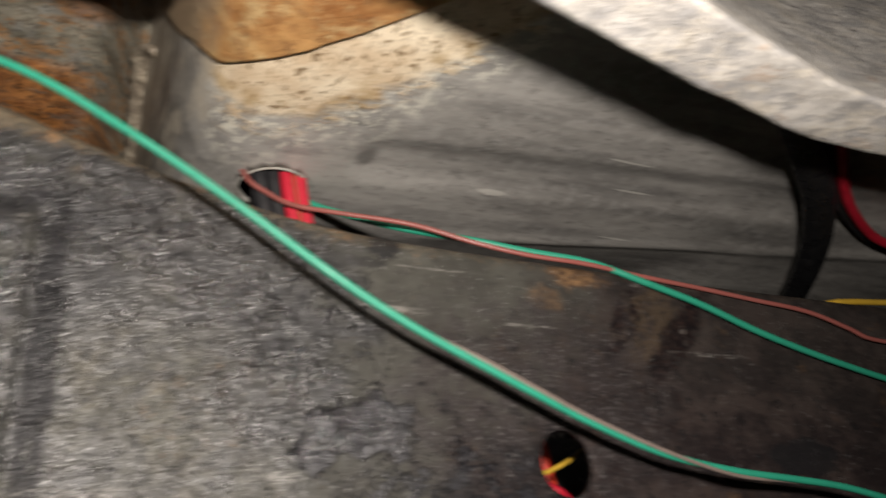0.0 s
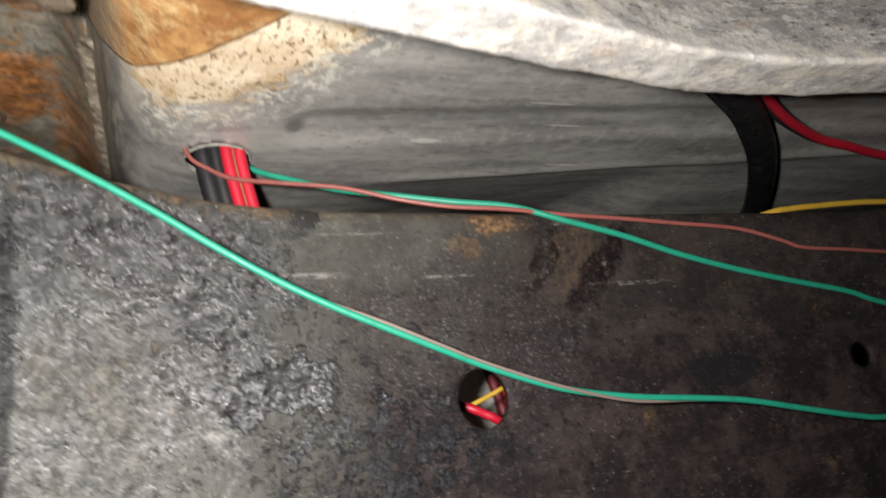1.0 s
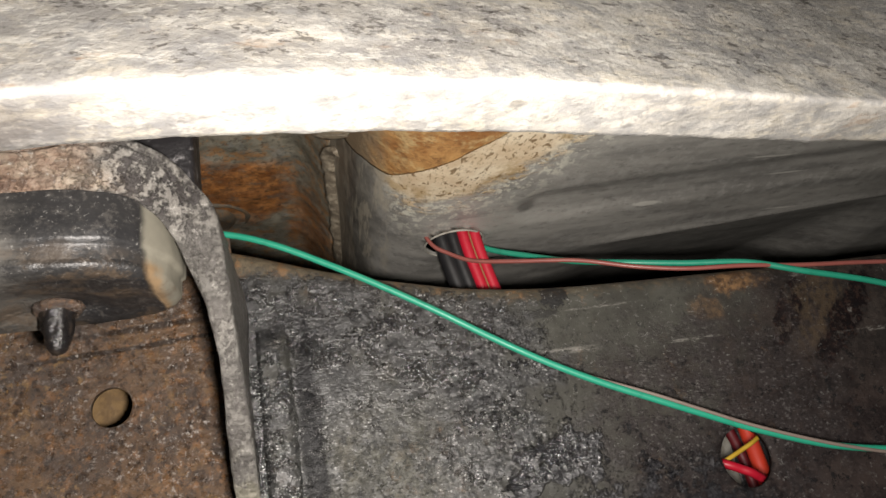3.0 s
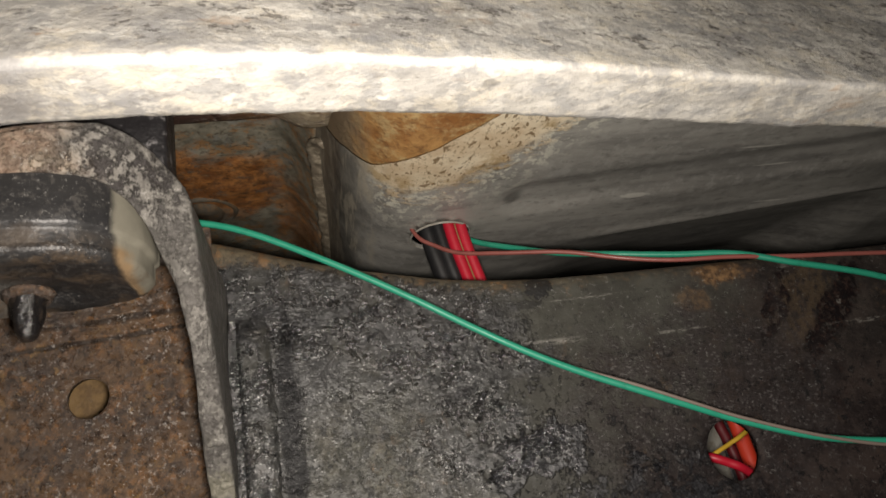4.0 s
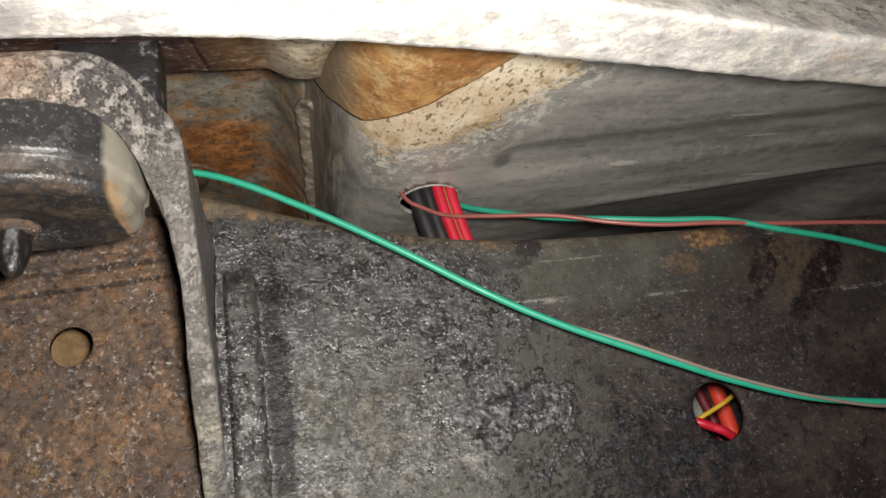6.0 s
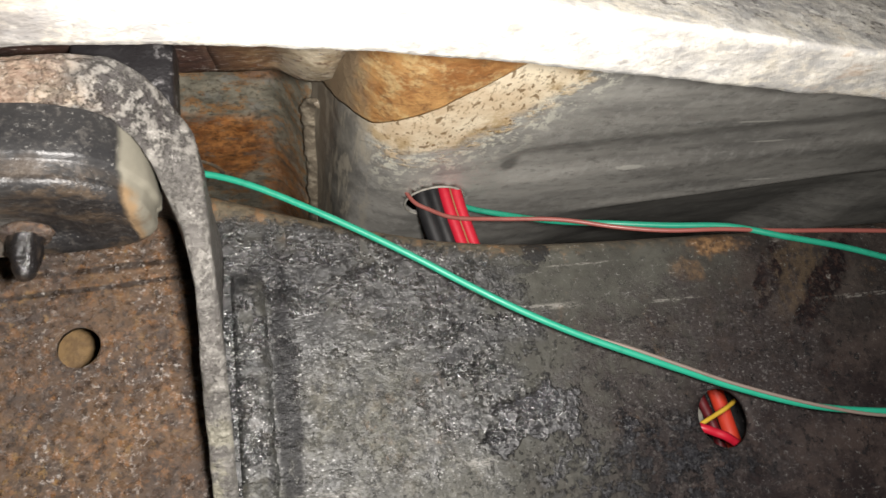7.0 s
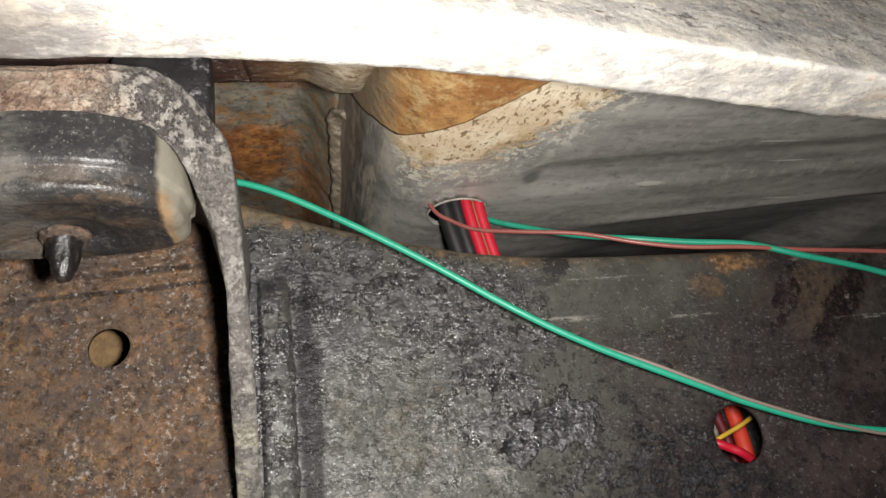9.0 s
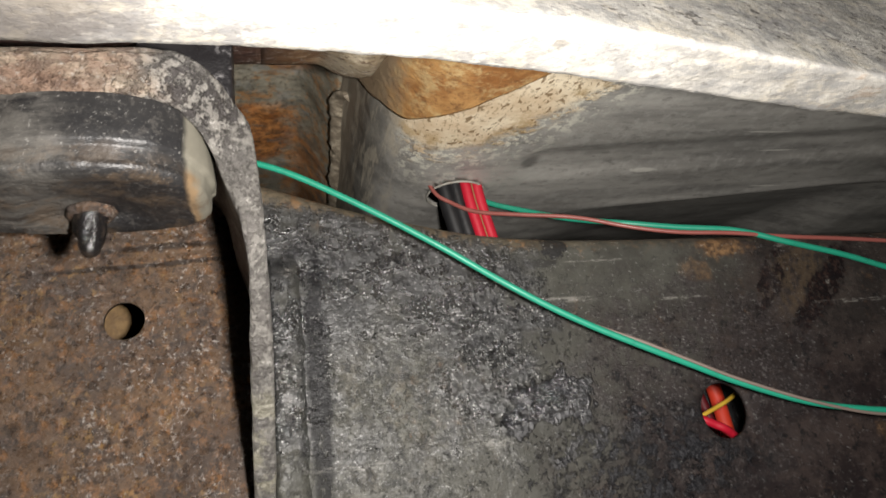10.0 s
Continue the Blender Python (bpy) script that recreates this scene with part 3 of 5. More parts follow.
def bar_material():
    """Pale dusty galvanised flange, blotched and scraped."""
    n = Nodes("pale_dusty_flange")
    colour = n.mix(n.step(n.noise(38, 6, 0.7, (0.5, 1, 1)), 0.36, 0.64), (0.33, 0.32, 0.305), (0.64, 0.615, 0.56))
    cream = n.step(n.noise(75, 6, 0.75, (0.7, 1, 1), (8, 1, 3)), 0.48, 0.60)
    colour = n.mix(n.math("MULTIPLY", cream, 0.6), colour, (0.72, 0.66, 0.54))
    chips = n.step(n.noise(190, 3, 0.6, (0.8, 1, 1), (2, 8, 5)), 0.54, 0.66)
    colour = n.mix(n.math("MULTIPLY", chips, 0.6), colour, (0.76, 0.73, 0.66))
    slate = n.step(n.noise(120, 5, 0.72, (0.8, 1, 1), (3, 3, 3)), 0.48, 0.60)
    colour = n.mix(n.math("MULTIPLY", slate, 0.65), colour, (0.31, 0.31, 0.31))
    dots = n.math("MULTIPLY", n.step(n.noise(210, 3, 0.65, (1, 1, 1), (6, 1, 3)), 0.56, 0.70), 0.38)
    colour = n.mix(dots, colour, (0.16, 0.145, 0.125))
    # above the fold the paint is darker and streaked
    upper = n.step(n.math("ADD", n.axis("Z"), n.math("MULTIPLY", n.noise(50, 5, 0.7), 0.006)), 0.543, 0.552)
    streak = n.step(n.noise(85, 6, 0.78, (0.35, 1, 1), (1, 0, 9)), 0.42, 0.58)
    right = n.step(n.math("ADD", n.axis("X"), n.math("MULTIPLY", n.noise(30, 4), 0.05)), 0.015, 0.06)
    colour = n.mix(n.math("MULTIPLY", upper, n.math("MULTIPLY", streak, n.math("MULTIPLY_ADD", right, -0.22, 0.5))), colour, (0.29, 0.275, 0.255))
    flecks = n.math("MULTIPLY", upper, n.step(n.noise(230, 5, 0.78, (0.55, 1, 1), (7, 3, 9)), 0.55, 0.62))
    colour = n.mix(n.math("MULTIPLY", flecks, 0.75), colour, (0.085, 0.075, 0.066))
    scraped = n.math("MULTIPLY", upper, n.step(n.noise(160, 6, 0.8, (0.4, 1, 1), (3, 1, 6)), 0.53, 0.60))
    colour = n.mix(n.math("MULTIPLY", scraped, 0.65), colour, (0.76, 0.74, 0.68))
    rust = n.math("MULTIPLY", n.step(n.noise(60, 5, 0.7, (0.5, 1, 1), (4, 9, 1)), 0.60, 0.70), 0.5)
    colour = n.mix(rust, colour, (0.42, 0.27, 0.16))
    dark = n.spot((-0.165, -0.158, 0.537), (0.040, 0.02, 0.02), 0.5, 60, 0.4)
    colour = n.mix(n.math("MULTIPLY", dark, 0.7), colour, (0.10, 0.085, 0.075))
    h = n.math("ADD", n.noise(300, 5, 0.75), n.math("MULTIPLY", n.noise(70, 5, 0.6), 0.35))
    return n.done(colour, 0.66, h, 0.0007, 0.0, 0.8, 0.25)


def rubber_material(name, base, pale, amount=0.5, rough=0.45, low=0.50, high=0.70):
    n = Nodes(name)
    dust = n.math("MULTIPLY", n.step(n.noise(150, 6, 0.75), low, high), amount)
    colour = n.mix(dust, base, pale)
    h = n.math("ADD", n.noise(350, 5, 0.7), n.noise(90, 4, 0.6))
    return n.done(colour, n.step(n.noise(120, 4), 0.3, 0.7, rough - 0.1, rough + 0.15), h, 0.0009, 0.0, 0.7)


def mount_material():
    """Black rubber mount: dusty on one side, wet-looking on the other, mud on its far end."""
    n = Nodes("black_rubber_mount")
    x, z = n.axis("X"), n.axis("Z")
    dust = n.math("MULTIPLY", n.step(n.noise(70, 6, 0.75, (0.5, 1, 1.6)), 0.34, 0.66), n.step(n.math("ADD", x, n.math("MULTIPLY", n.noise(50, 4), 0.012)), -0.150, -0.136, 1.0, 0.10))
    colour = n.mix(n.math("MULTIPLY", dust, 0.8), (0.016, 0.016, 0.017), (0.120, 0.113, 0.100))
    colour = n.mix(n.math("MULTIPLY", n.step(n.noise(260, 5, 0.8, (1, 1, 1), (7, 4, 0)), 0.52, 0.64), 0.3), colour, (0.13, 0.12, 0.108))
    crumbs = n.math("MULTIPLY", n.step(n.noise(760, 3, 0.7, (1, 1, 1), (4, 4, 0)), 0.62, 0.68), 0.35)
    colour = n.mix(crumbs, colour, (0.34, 0.33, 0.31))
    mud = n.step(n.math("ADD", x, n.math("MULTIPLY", n.noise(80, 4), 0.004)), -0.1150, -0.1130)
    sleeve = n.mix(n.noise(90, 6, 0.7), (0.120, 0.112, 0.088), (0.245, 0.230, 0.182))
    seep = n.math("MULTIPLY", n.step(n.math("ADD", z, n.math("MULTIPLY", n.noise(90, 4), 0.006)), 0.5285, 0.5245), n.step(n.math("ADD", x, n.math("MULTIPLY_ADD", n.noise(150, 4), 0.006, -0.003)), -0.1120, -0.1150))
    sleeve = n.mix(n.math("MULTIPLY", seep, 0.65), sleeve, (0.26, 0.150, 0.060))
    colour = n.mix(mud, colour, sleeve)
    under = n.step(n.math("ADD", z, n.math("MULTIPLY_ADD", n.noise(110, 5, 0.7), 0.004, -0.002)), 0.5205, 0.5225, 1.0, 0.0)
    rust = n.math("MULTIPLY", under, n.step(n.noise(60, 6, 0.78, (0.8, 1, 1), (4, 0, 0)), 0.48, 0.62))
    colour = n.mix(n.math("MULTIPLY", rust, 0.5), colour, (0.115, 0.080, 0.050))
    lip = n.math("MULTIPLY", n.spot((-0.149, -0.111, 0.5235), (0.034, 0.02, 0.0030), 0.6, 90, 0.5), n.step(n.noise(140, 6, 0.78, (0.6, 1, 1), (4, 7, 0)), 0.42, 0.58))
    colour = n.mix(n.math("MULTIPLY", lip, 0.25), colour, (0.16, 0.120, 0.085))
    h = n.math("MULTIPLY", n.math("ADD", n.math("MULTIPLY", n.noise(420, 4, 0.7), 0.28), n.math("MULTIPLY", n.noise(80, 5, 0.6), n.math("MULTIPLY_ADD", under, 1.3, 0.16))), n.math("MULTIPLY_ADD", mud, -0.85, 1.0))
    return n.done(colour, n.step(n.most(dust, mud), 0, 0.8, 0.42, 0.66), h, 0.0011, 0.0, 0.9)


def insulation(name, colour, dark=0.5, rough=0.34):
    """Wire insulation with a little grime."""
    n = Nodes(name)
    grime = n.math("MULTIPLY", n.step(n.noise(140, 5, 0.7), 0.50, 0.72), 0.45)
    shade = tuple(c * dark for c in colour)
    return n.done(n.mix(grime, colour, shade), n.step(n.noise(90, 3), 0.3, 0.7, rough, rough + 0.16), n.noise(260, 3), 0.0003, 0.0, 0.4)


def plain_dark(name, a, b):
    n = Nodes(name)
    return n.done(n.mix(n.step(n.noise(20, 5, 0.6), 0.35, 0.65), a, b), 0.8, n.noise(150, 5, 0.6), 0.001, 0.0, 0.6)


DULL_ORANGE = rubber_material("tan_rusted_plate", (0.20, 0.125, 0.052), (0.105, 0.062, 0.028), 0.7, 0.7, 0.44, 0.60)
RAIL, PLATE, CAST, FLOOR = rail_material(), rust_plate_material(), cast_material(), floor_material()
FLAP, PANEL = flap_material(), panel_material()
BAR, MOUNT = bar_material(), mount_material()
GREEN = insulation("green_insulation", (0.016, 0.262, 0.165), 0.45, 0.33)
TAN = insulation("pale_brown_insulation", (0.18, 0.142, 0.120), 0.7, 0.45)
BROWN = insulation("red_brown_insulation", (0.26, 0.080, 0.066), 0.6, 0.36)
RED = insulation("red_insulation", (0.46, 0.010, 0.028), 0.5, 0.42)
# red insulation darkened: the shade inside the rail is in its colour
SHADED_RED = insulation("shaded_red_insulation", (0.13, 0.008, 0.012), 0.6, 0.5)
ORANGE_RED = insulation("orange_red_insulation", (0.64, 0.046, 0.018), 0.5, 0.55)
YELLOW = insulation("yellow_insulation", (0.56, 0.35, 0.035), 0.6, 0.45)
GOLD = insulation("ochre_insulation", (0.26, 0.13, 0.055), 0.6)
BLACK = insulation("black_insulation", (0.014, 0.014, 0.015), 0.6, 0.38)
HOSE = rubber_material("black_rubber_hose", (0.012, 0.012, 0.013), (0.11, 0.11, 0.108), 0.28, 0.32, 0.56, 0.70)
STUD = rubber_material("dark_oily_stud_steel", (0.010, 0.009, 0.009), (0.075, 0.055, 0.040), 0.4, 0.22)
# tar on the stay; on the inner plate, shade given as black colour
TAR_AND_SHADE = rubber_material("black_tar_and_shade", (0.016, 0.015, 0.016), (0.26, 0.25, 0.25), 0.6, 0.36, 0.56, 0.64)
STRIP = strip_material()
SEALANT = rubber_material("brown_grey_sealant", (0.20, 0.165, 0.120), (0.46, 0.40, 0.30), 0.85, 0.6, 0.44, 0.62)
NUB = rubber_material("dull_grey_steel", (0.115, 0.100, 0.075), (0.20, 0.125, 0.065), 0.8, 0.6, 0.44, 0.58)
INNER = rubber_material("pale_grey_primer", (0.34, 0.33, 0.29), (0.20, 0.17, 0.13), 0.7, 0.6)
CONCRETE = plain_dark("dark_concrete", (0.07, 0.07, 0.068), (0.11, 0.108, 0.10))
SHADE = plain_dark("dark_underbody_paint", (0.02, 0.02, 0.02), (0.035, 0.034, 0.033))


# ---------------------------------------------------------------- mesh helpers
def smooth(a, b, v):
    t = np.clip((v - a) / (b - a), 0, 1)
    return t * t * (3 - 2 * t)


def curve(v, knots):
    """A smooth line through a few knots (monotone between them)."""
    k = np.array(knots, float)
    kx, ky = k[:, 0], k[:, 1]
    d = np.diff(ky) / np.diff(kx)
    m = np.concatenate([[d[0]], np.where(d[:-1] * d[1:] > 0, 2 * d[:-1] * d[1:] / (d[:-1] + d[1:] + 1e-12), 0), [d[-1]]])
    v = np.clip(np.asarray(v, float), kx[0], kx[-1])
    i = np.clip(np.searchsorted(kx, v) - 1, 0, len(kx) - 2)
    h = kx[i + 1] - kx[i]
    t = (v - kx[i]) / h
    return ((1 + 2 * t) * (1 - t) ** 2 * ky[i] + t * (1 - t) ** 2 * h * m[i] + t * t * (3 - 2 * t) * ky[i + 1] + t * t * (t - 1) * h * m[i + 1])


def rough_field(points, size, octaves=3):
    """Fractal noise, about -1 to 1, at each point."""
    return np.array([noise.fractal(Vector(p) / size, 0.8, 2.1, octaves) for p in points])


def link_mesh(name, verts, faces, mat, parent=None, label="", shade=True):
    me = bpy.data.meshes.new(name)
    me.from_pydata([tuple(map(float, v)) for v in verts], [], faces)
    bm = bmesh.new()
    bm.from_mesh(me)
    bmesh.ops.recalc_face_normals(bm, faces=bm.faces)
    bm.to_mesh(me)
    bm.free()
    me.materials.append(mat)
    if shade:
        me.polygons.foreach_set("use_smooth", [True] * len(me.polygons))
    ob = new(name, me)
    if parent:
        ob.parent = parent
    if label:
        tagged(ob, label)
    return ob


def part(name, bm, mat, parent, label=""):
    me = bpy.data.meshes.new(name)
    bmesh.ops.recalc_face_normals(bm, faces=bm.faces)
    bm.to_mesh(me)
    bm.free()
    me.materials.append(mat)
    me.polygons.foreach_set("use_smooth", [True] * len(me.polygons))
    ob = new(name, me)
    ob.parent = parent
    if label:
        tagged(ob, label)
    return ob


def thing(name, label, category, group="", kind=""):
    return tagged(new(name), label, category, group, kind)


def grid_faces(nu, nv, wrap=False, keep=None):
    faces = []
    for i in range(nu - 1):
        for j in range(nv if wrap else nv - 1):
            k = (j + 1) % nv
            f = (i * nv + j, (i + 1) * nv + j, (i + 1) * nv + k, i * nv + k)
            if keep is None or all(keep[a] for a in f):
                faces.append(f)
    return faces


def round_hole(verts, nu, nv, centre, radii, axes, where):
    """Cuts an ellipse out of a grid of vertices and draws its rim onto the ellipse. Returns which vertices stay."""
    a, b = axes
    da, db = (verts[:, a] - centre[0]) / radii[0], (verts[:, b] - centre[1]) / radii[1]
    d = np.where(where, np.hypot(da, db), 9.0)
    keep = (d >= 1.0).reshape(nu, nv)
    lost = ~keep
    grown = lost.copy()
    for du in (-1, 0, 1):
        for dv in (-1, 0, 1):
            grown |= np.roll(np.roll(lost, du, 0), dv, 1)
    rim = (grown & keep).ravel()
    verts[rim, a] = centre[0] + da[rim] / d[rim] * radii[0]
    verts[rim, b] = centre[1] + db[rim] / d[rim] * radii[1]
    return keep.ravel(), d


def spline(knots, steps=10):
    """Catmull-Rom through the knots."""
    k = np.array(knots, float)
    k = np.vstack([2 * k[0] - k[1], k, 2 * k[-1] - k[-2]])
    out = []
    for i in range(1, len(k) - 2):
        for t in np.arange(steps) / steps:
            a, b, c, d = k[i - 1:i + 3]
            out.append(0.5 * (2 * b + (c - a) * t + (2 * a - 5 * b + 4 * c - d) * t * t + (3 * b - a - 3 * c + d) * t ** 3))
    return np.array(out + [k[-2]])


def tube(name, knots, radius, mat, parent=None, label="", sides=12, steps=10, flat=1.0, lumps=0.0):
    """A round (or flattened) wire or hose along a smooth line, with closed ends."""
    p = spline(knots, steps)
    along = np.gradient(p, axis=0)
    along /= np.linalg.norm(along, axis=1)[:, None]
    up = np.array([0.0, 0.0, 1.0])
    verts = []
    for c, d in zip(p, along):
        side = np.cross(d, up)
        side /= np.linalg.norm(side)
        top = np.cross(side, d)
        for a in np.arange(sides) * 2 * math.pi / sides:
            r = radius * (1 + (lumps * noise.noise(Vector(c) * 130 + Vector((a, 0, 0))) if lumps else 0))
            verts.append(c + r * (math.cos(a) * side + flat * math.sin(a) * top))
    faces = grid_faces(len(p), sides, True)
    faces += [tuple(range(sides)), tuple(range(len(verts) - sides, len(verts)))]
    return link_mesh(name, verts, faces, mat, parent, label)


def box(name, low, high, mat, parent=None, label="", bevel=0.002):
    bm = bmesh.new()
    bmesh.ops.create_cube(bm, size=1)
    for v in bm.verts:
        v.co = Vector([l + (c + 0.5) * (h - l) for c, l, h in zip(v.co, low, high)])
    if bevel:
        bmesh.ops.bevel(bm, geom=bm.edges[:], offset=bevel, segments=2, affect="EDGES", profile=0.6)
    return part(name, bm, mat, parent, label)


def lathe(name, profile, centre, mat, parent, label="", sides=64, wobble=0.0, lobes=90):
    verts, faces = [], []
    for r, z in profile:
        for k in range(sides):
            a = 2 * math.pi * k / sides
            p = Vector((math.cos(a) * r, math.sin(a) * r, z))
            q = r + (wobble * noise.noise(Vector((p.x, p.y, p.z)) * lobes) if r > 0.004 else 0)
            verts.append((centre[0] + math.cos(a) * q, centre[1] + math.sin(a) * q, centre[2] + z + wobble * 0.5 * noise.noise(Vector((p.x, p.y, p.z + 3)) * lobes)))
    faces = grid_faces(len(profile), sides, True)
    faces += [tuple(range(sides)), tuple(range(len(verts) - sides, len(verts)))]
    return link_mesh(name, verts, faces, mat, parent, label)


# ---------------------------------------------------------------- closing walls and ground
for name, low, high in (
    ("ground", (-0.9, -0.9, -0.03), (0.9, 0.6, 0.0)),
    ("wall_west", (-0.93, -0.9, 0.0), (-0.9, 0.6, 0.95)),
    ("wall_east", (0.9, -0.9, 0.0), (0.93, 0.6, 0.95)),
    ("wall_north", (-0.9, 0.6, 0.0), (0.9, 0.63, 0.95)),
    ("wall_south", (-0.9, -0.93, 0.0), (0.9, -0.9, 0.95)),
    ("ceiling", (-0.9, -0.9, 0.95), (0.9, 0.6, 0.98)),
):
    ob = box(name, low, high, CONCRETE if name == "ground" else SHADE, None, "", 0)
    tagged(ob, "plain dark concrete ground under the vehicle" if name == "ground" else "plain dark panel closing the underbody space", "ground" if name == "ground" else "wall", "", "structure")


# ---------------------------------------------------------------- frame rail
def rail_top(x):
    return curve(x, [(-0.95, 0.585), (-0.20, 0.583), (-0.130, 0.574), (-0.097, 0.5648), (-0.0564, 0.5508), (-0.030, 0.5435), (0.008, 0.5352), (0.050, 0.5313), (0.10, 0.5300), (0.20, 0.5285), (0.95, 0.5285)])


HOLES = ((0.107, 0.4447, 0.0115, 0.0126), (0.3175, 0.4487, 0.0068, 0.0066), (-0.150, 0.5022, 0.0092, 0.0092))


def frame_rail():
    rail = thing("frame_rail", "dark tar-crusted steel chassis rail with rusty rolled edge", "frame rail")
    xs = np.concatenate([np.linspace(-0.9, -0.21, 24)[:-1], np.arange(-0.21, -0.095, 0.0017), np.arange(-0.095, 0.075, 0.0010), np.arange(0.075, 0.42, 0.0017), np.linspace(0.42, 0.9, 18)])
    nz, r = 180, 0.0065
    rows = []
    for x in xs:
        top = float(rail_top(x))
        zs = np.linspace(0.33, top - r, nz)
        row = [(x, 0.0, z) for z in zs]
        row += [(x, r - r * math.cos(a), top - r + r * math.sin(a)) for a in np.linspace(0, math.pi / 2, 7)[1:]]
        row += [(x, y, top) for y in np.linspace(r, 0.060, 10)[1:]]
        rows.append(row)
    nv = len(rows[0])
    verts = np.array([p for row in rows for p in row])
    # crusted relief on the web and rolled edge
    near = (verts[:, 0] > -0.22) & (verts[:, 0] < 0.43) & (verts[:, 1] < 0.01)
    pts = verts[near]
    crust = np.exp(-(((pts[:, 0] + 0.055) / 0.08) ** 2 + ((pts[:, 2] - 0.49) / 0.06) ** 2)) * smooth(-0.10, -0.085, pts[:, 0])
    patch = np.exp(-(((pts[:, 0] - 0.0265) / 0.020) ** 4 + ((pts[:, 2] - 0.4555) / 0.0125) ** 4))
    lift = 0.0003 * rough_field(pts, 0.03) + (0.0001 + 0.00022 * crust + 0.0003 * patch) * rough_field(pts, 0.0060, 2)
    verts[near, 1] -= lift
    keep = np.ones(len(verts), bool)
    for cx, cz, rx, rz in HOLES:
        keep &= round_hole(verts, len(xs), nv, (cx, cz), (rx, rz), (0, 2), verts[:, 1] < 0.004)[0]
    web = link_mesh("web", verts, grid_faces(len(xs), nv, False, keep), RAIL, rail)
    mod = web.modifiers.new("thickness", "SOLIDIFY")
    mod.thickness, mod.offset = 0.0035, -1
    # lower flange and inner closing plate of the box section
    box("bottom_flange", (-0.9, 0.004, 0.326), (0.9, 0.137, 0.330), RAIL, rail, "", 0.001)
    box("inner_plate", (-0.9, 0.135, 0.330), (0.1700, 0.139, 0.505), INNER, rail, "pale primed inner side of the rail", 0.001)
    # this stretch is coloured black for the shade behind the round hole
    box("inner_plate", (0.1700, 0.135, 0.330), (0.9, 0.139, 0.505), TAR_AND_SHADE, rail, "inner side of the rail, black coat standing for shade", 0.001)
    return rail


frame_rail()


# ---------------------------------------------------------------- body mount bracket on the rail
# along the arch: outer x, z, inner x, z and the front edge's y
ARCH = np.array([
    (-0.300, 0.5590, -0.300, 0.5430, -0.1125),
    (-0.200, 0.5590, -0.200, 0.5430, -0.1125),
    (-0.150, 0.5590, -0.150, 0.5430, -0.1125),
    (-0.124, 0.5595, -0.1310, 0.5432, -0.1115),
    (-0.1127, 0.5585, -0.1200, 0.5422, -0.1070),
    (-0.1055, 0.5553, -0.1128, 0.5388, -0.0990),
    (-0.1012, 0.5515, -0.1085, 0.5325, -0.0930),
    (-0.0960, 0.5445, -0.1050, 0.5235, -0.0880),
    (-0.0945, 0.5330, -0.1020, 0.5150, -0.0870),
    (-0.0935, 0.5200, -0.0996, 0.5060, -0.0870),
    (-0.0927, 0.5070, -0.0985, 0.4975, -0.0850),
    (-0.0920, 0.4930, -0.0985, 0.4890, -0.0775),
    (-0.0917, 0.4650, -0.0997, 0.4640, -0.0575),
    (-0.0925, 0.4350, -0.1005, 0.4340, -0.0290),
    (-0.0930, 0.4050, -0.1010, 0.4040, -0.0060),
    (-0.0930, 0.3500, -0.1010, 0.3500, -0.0060),
])


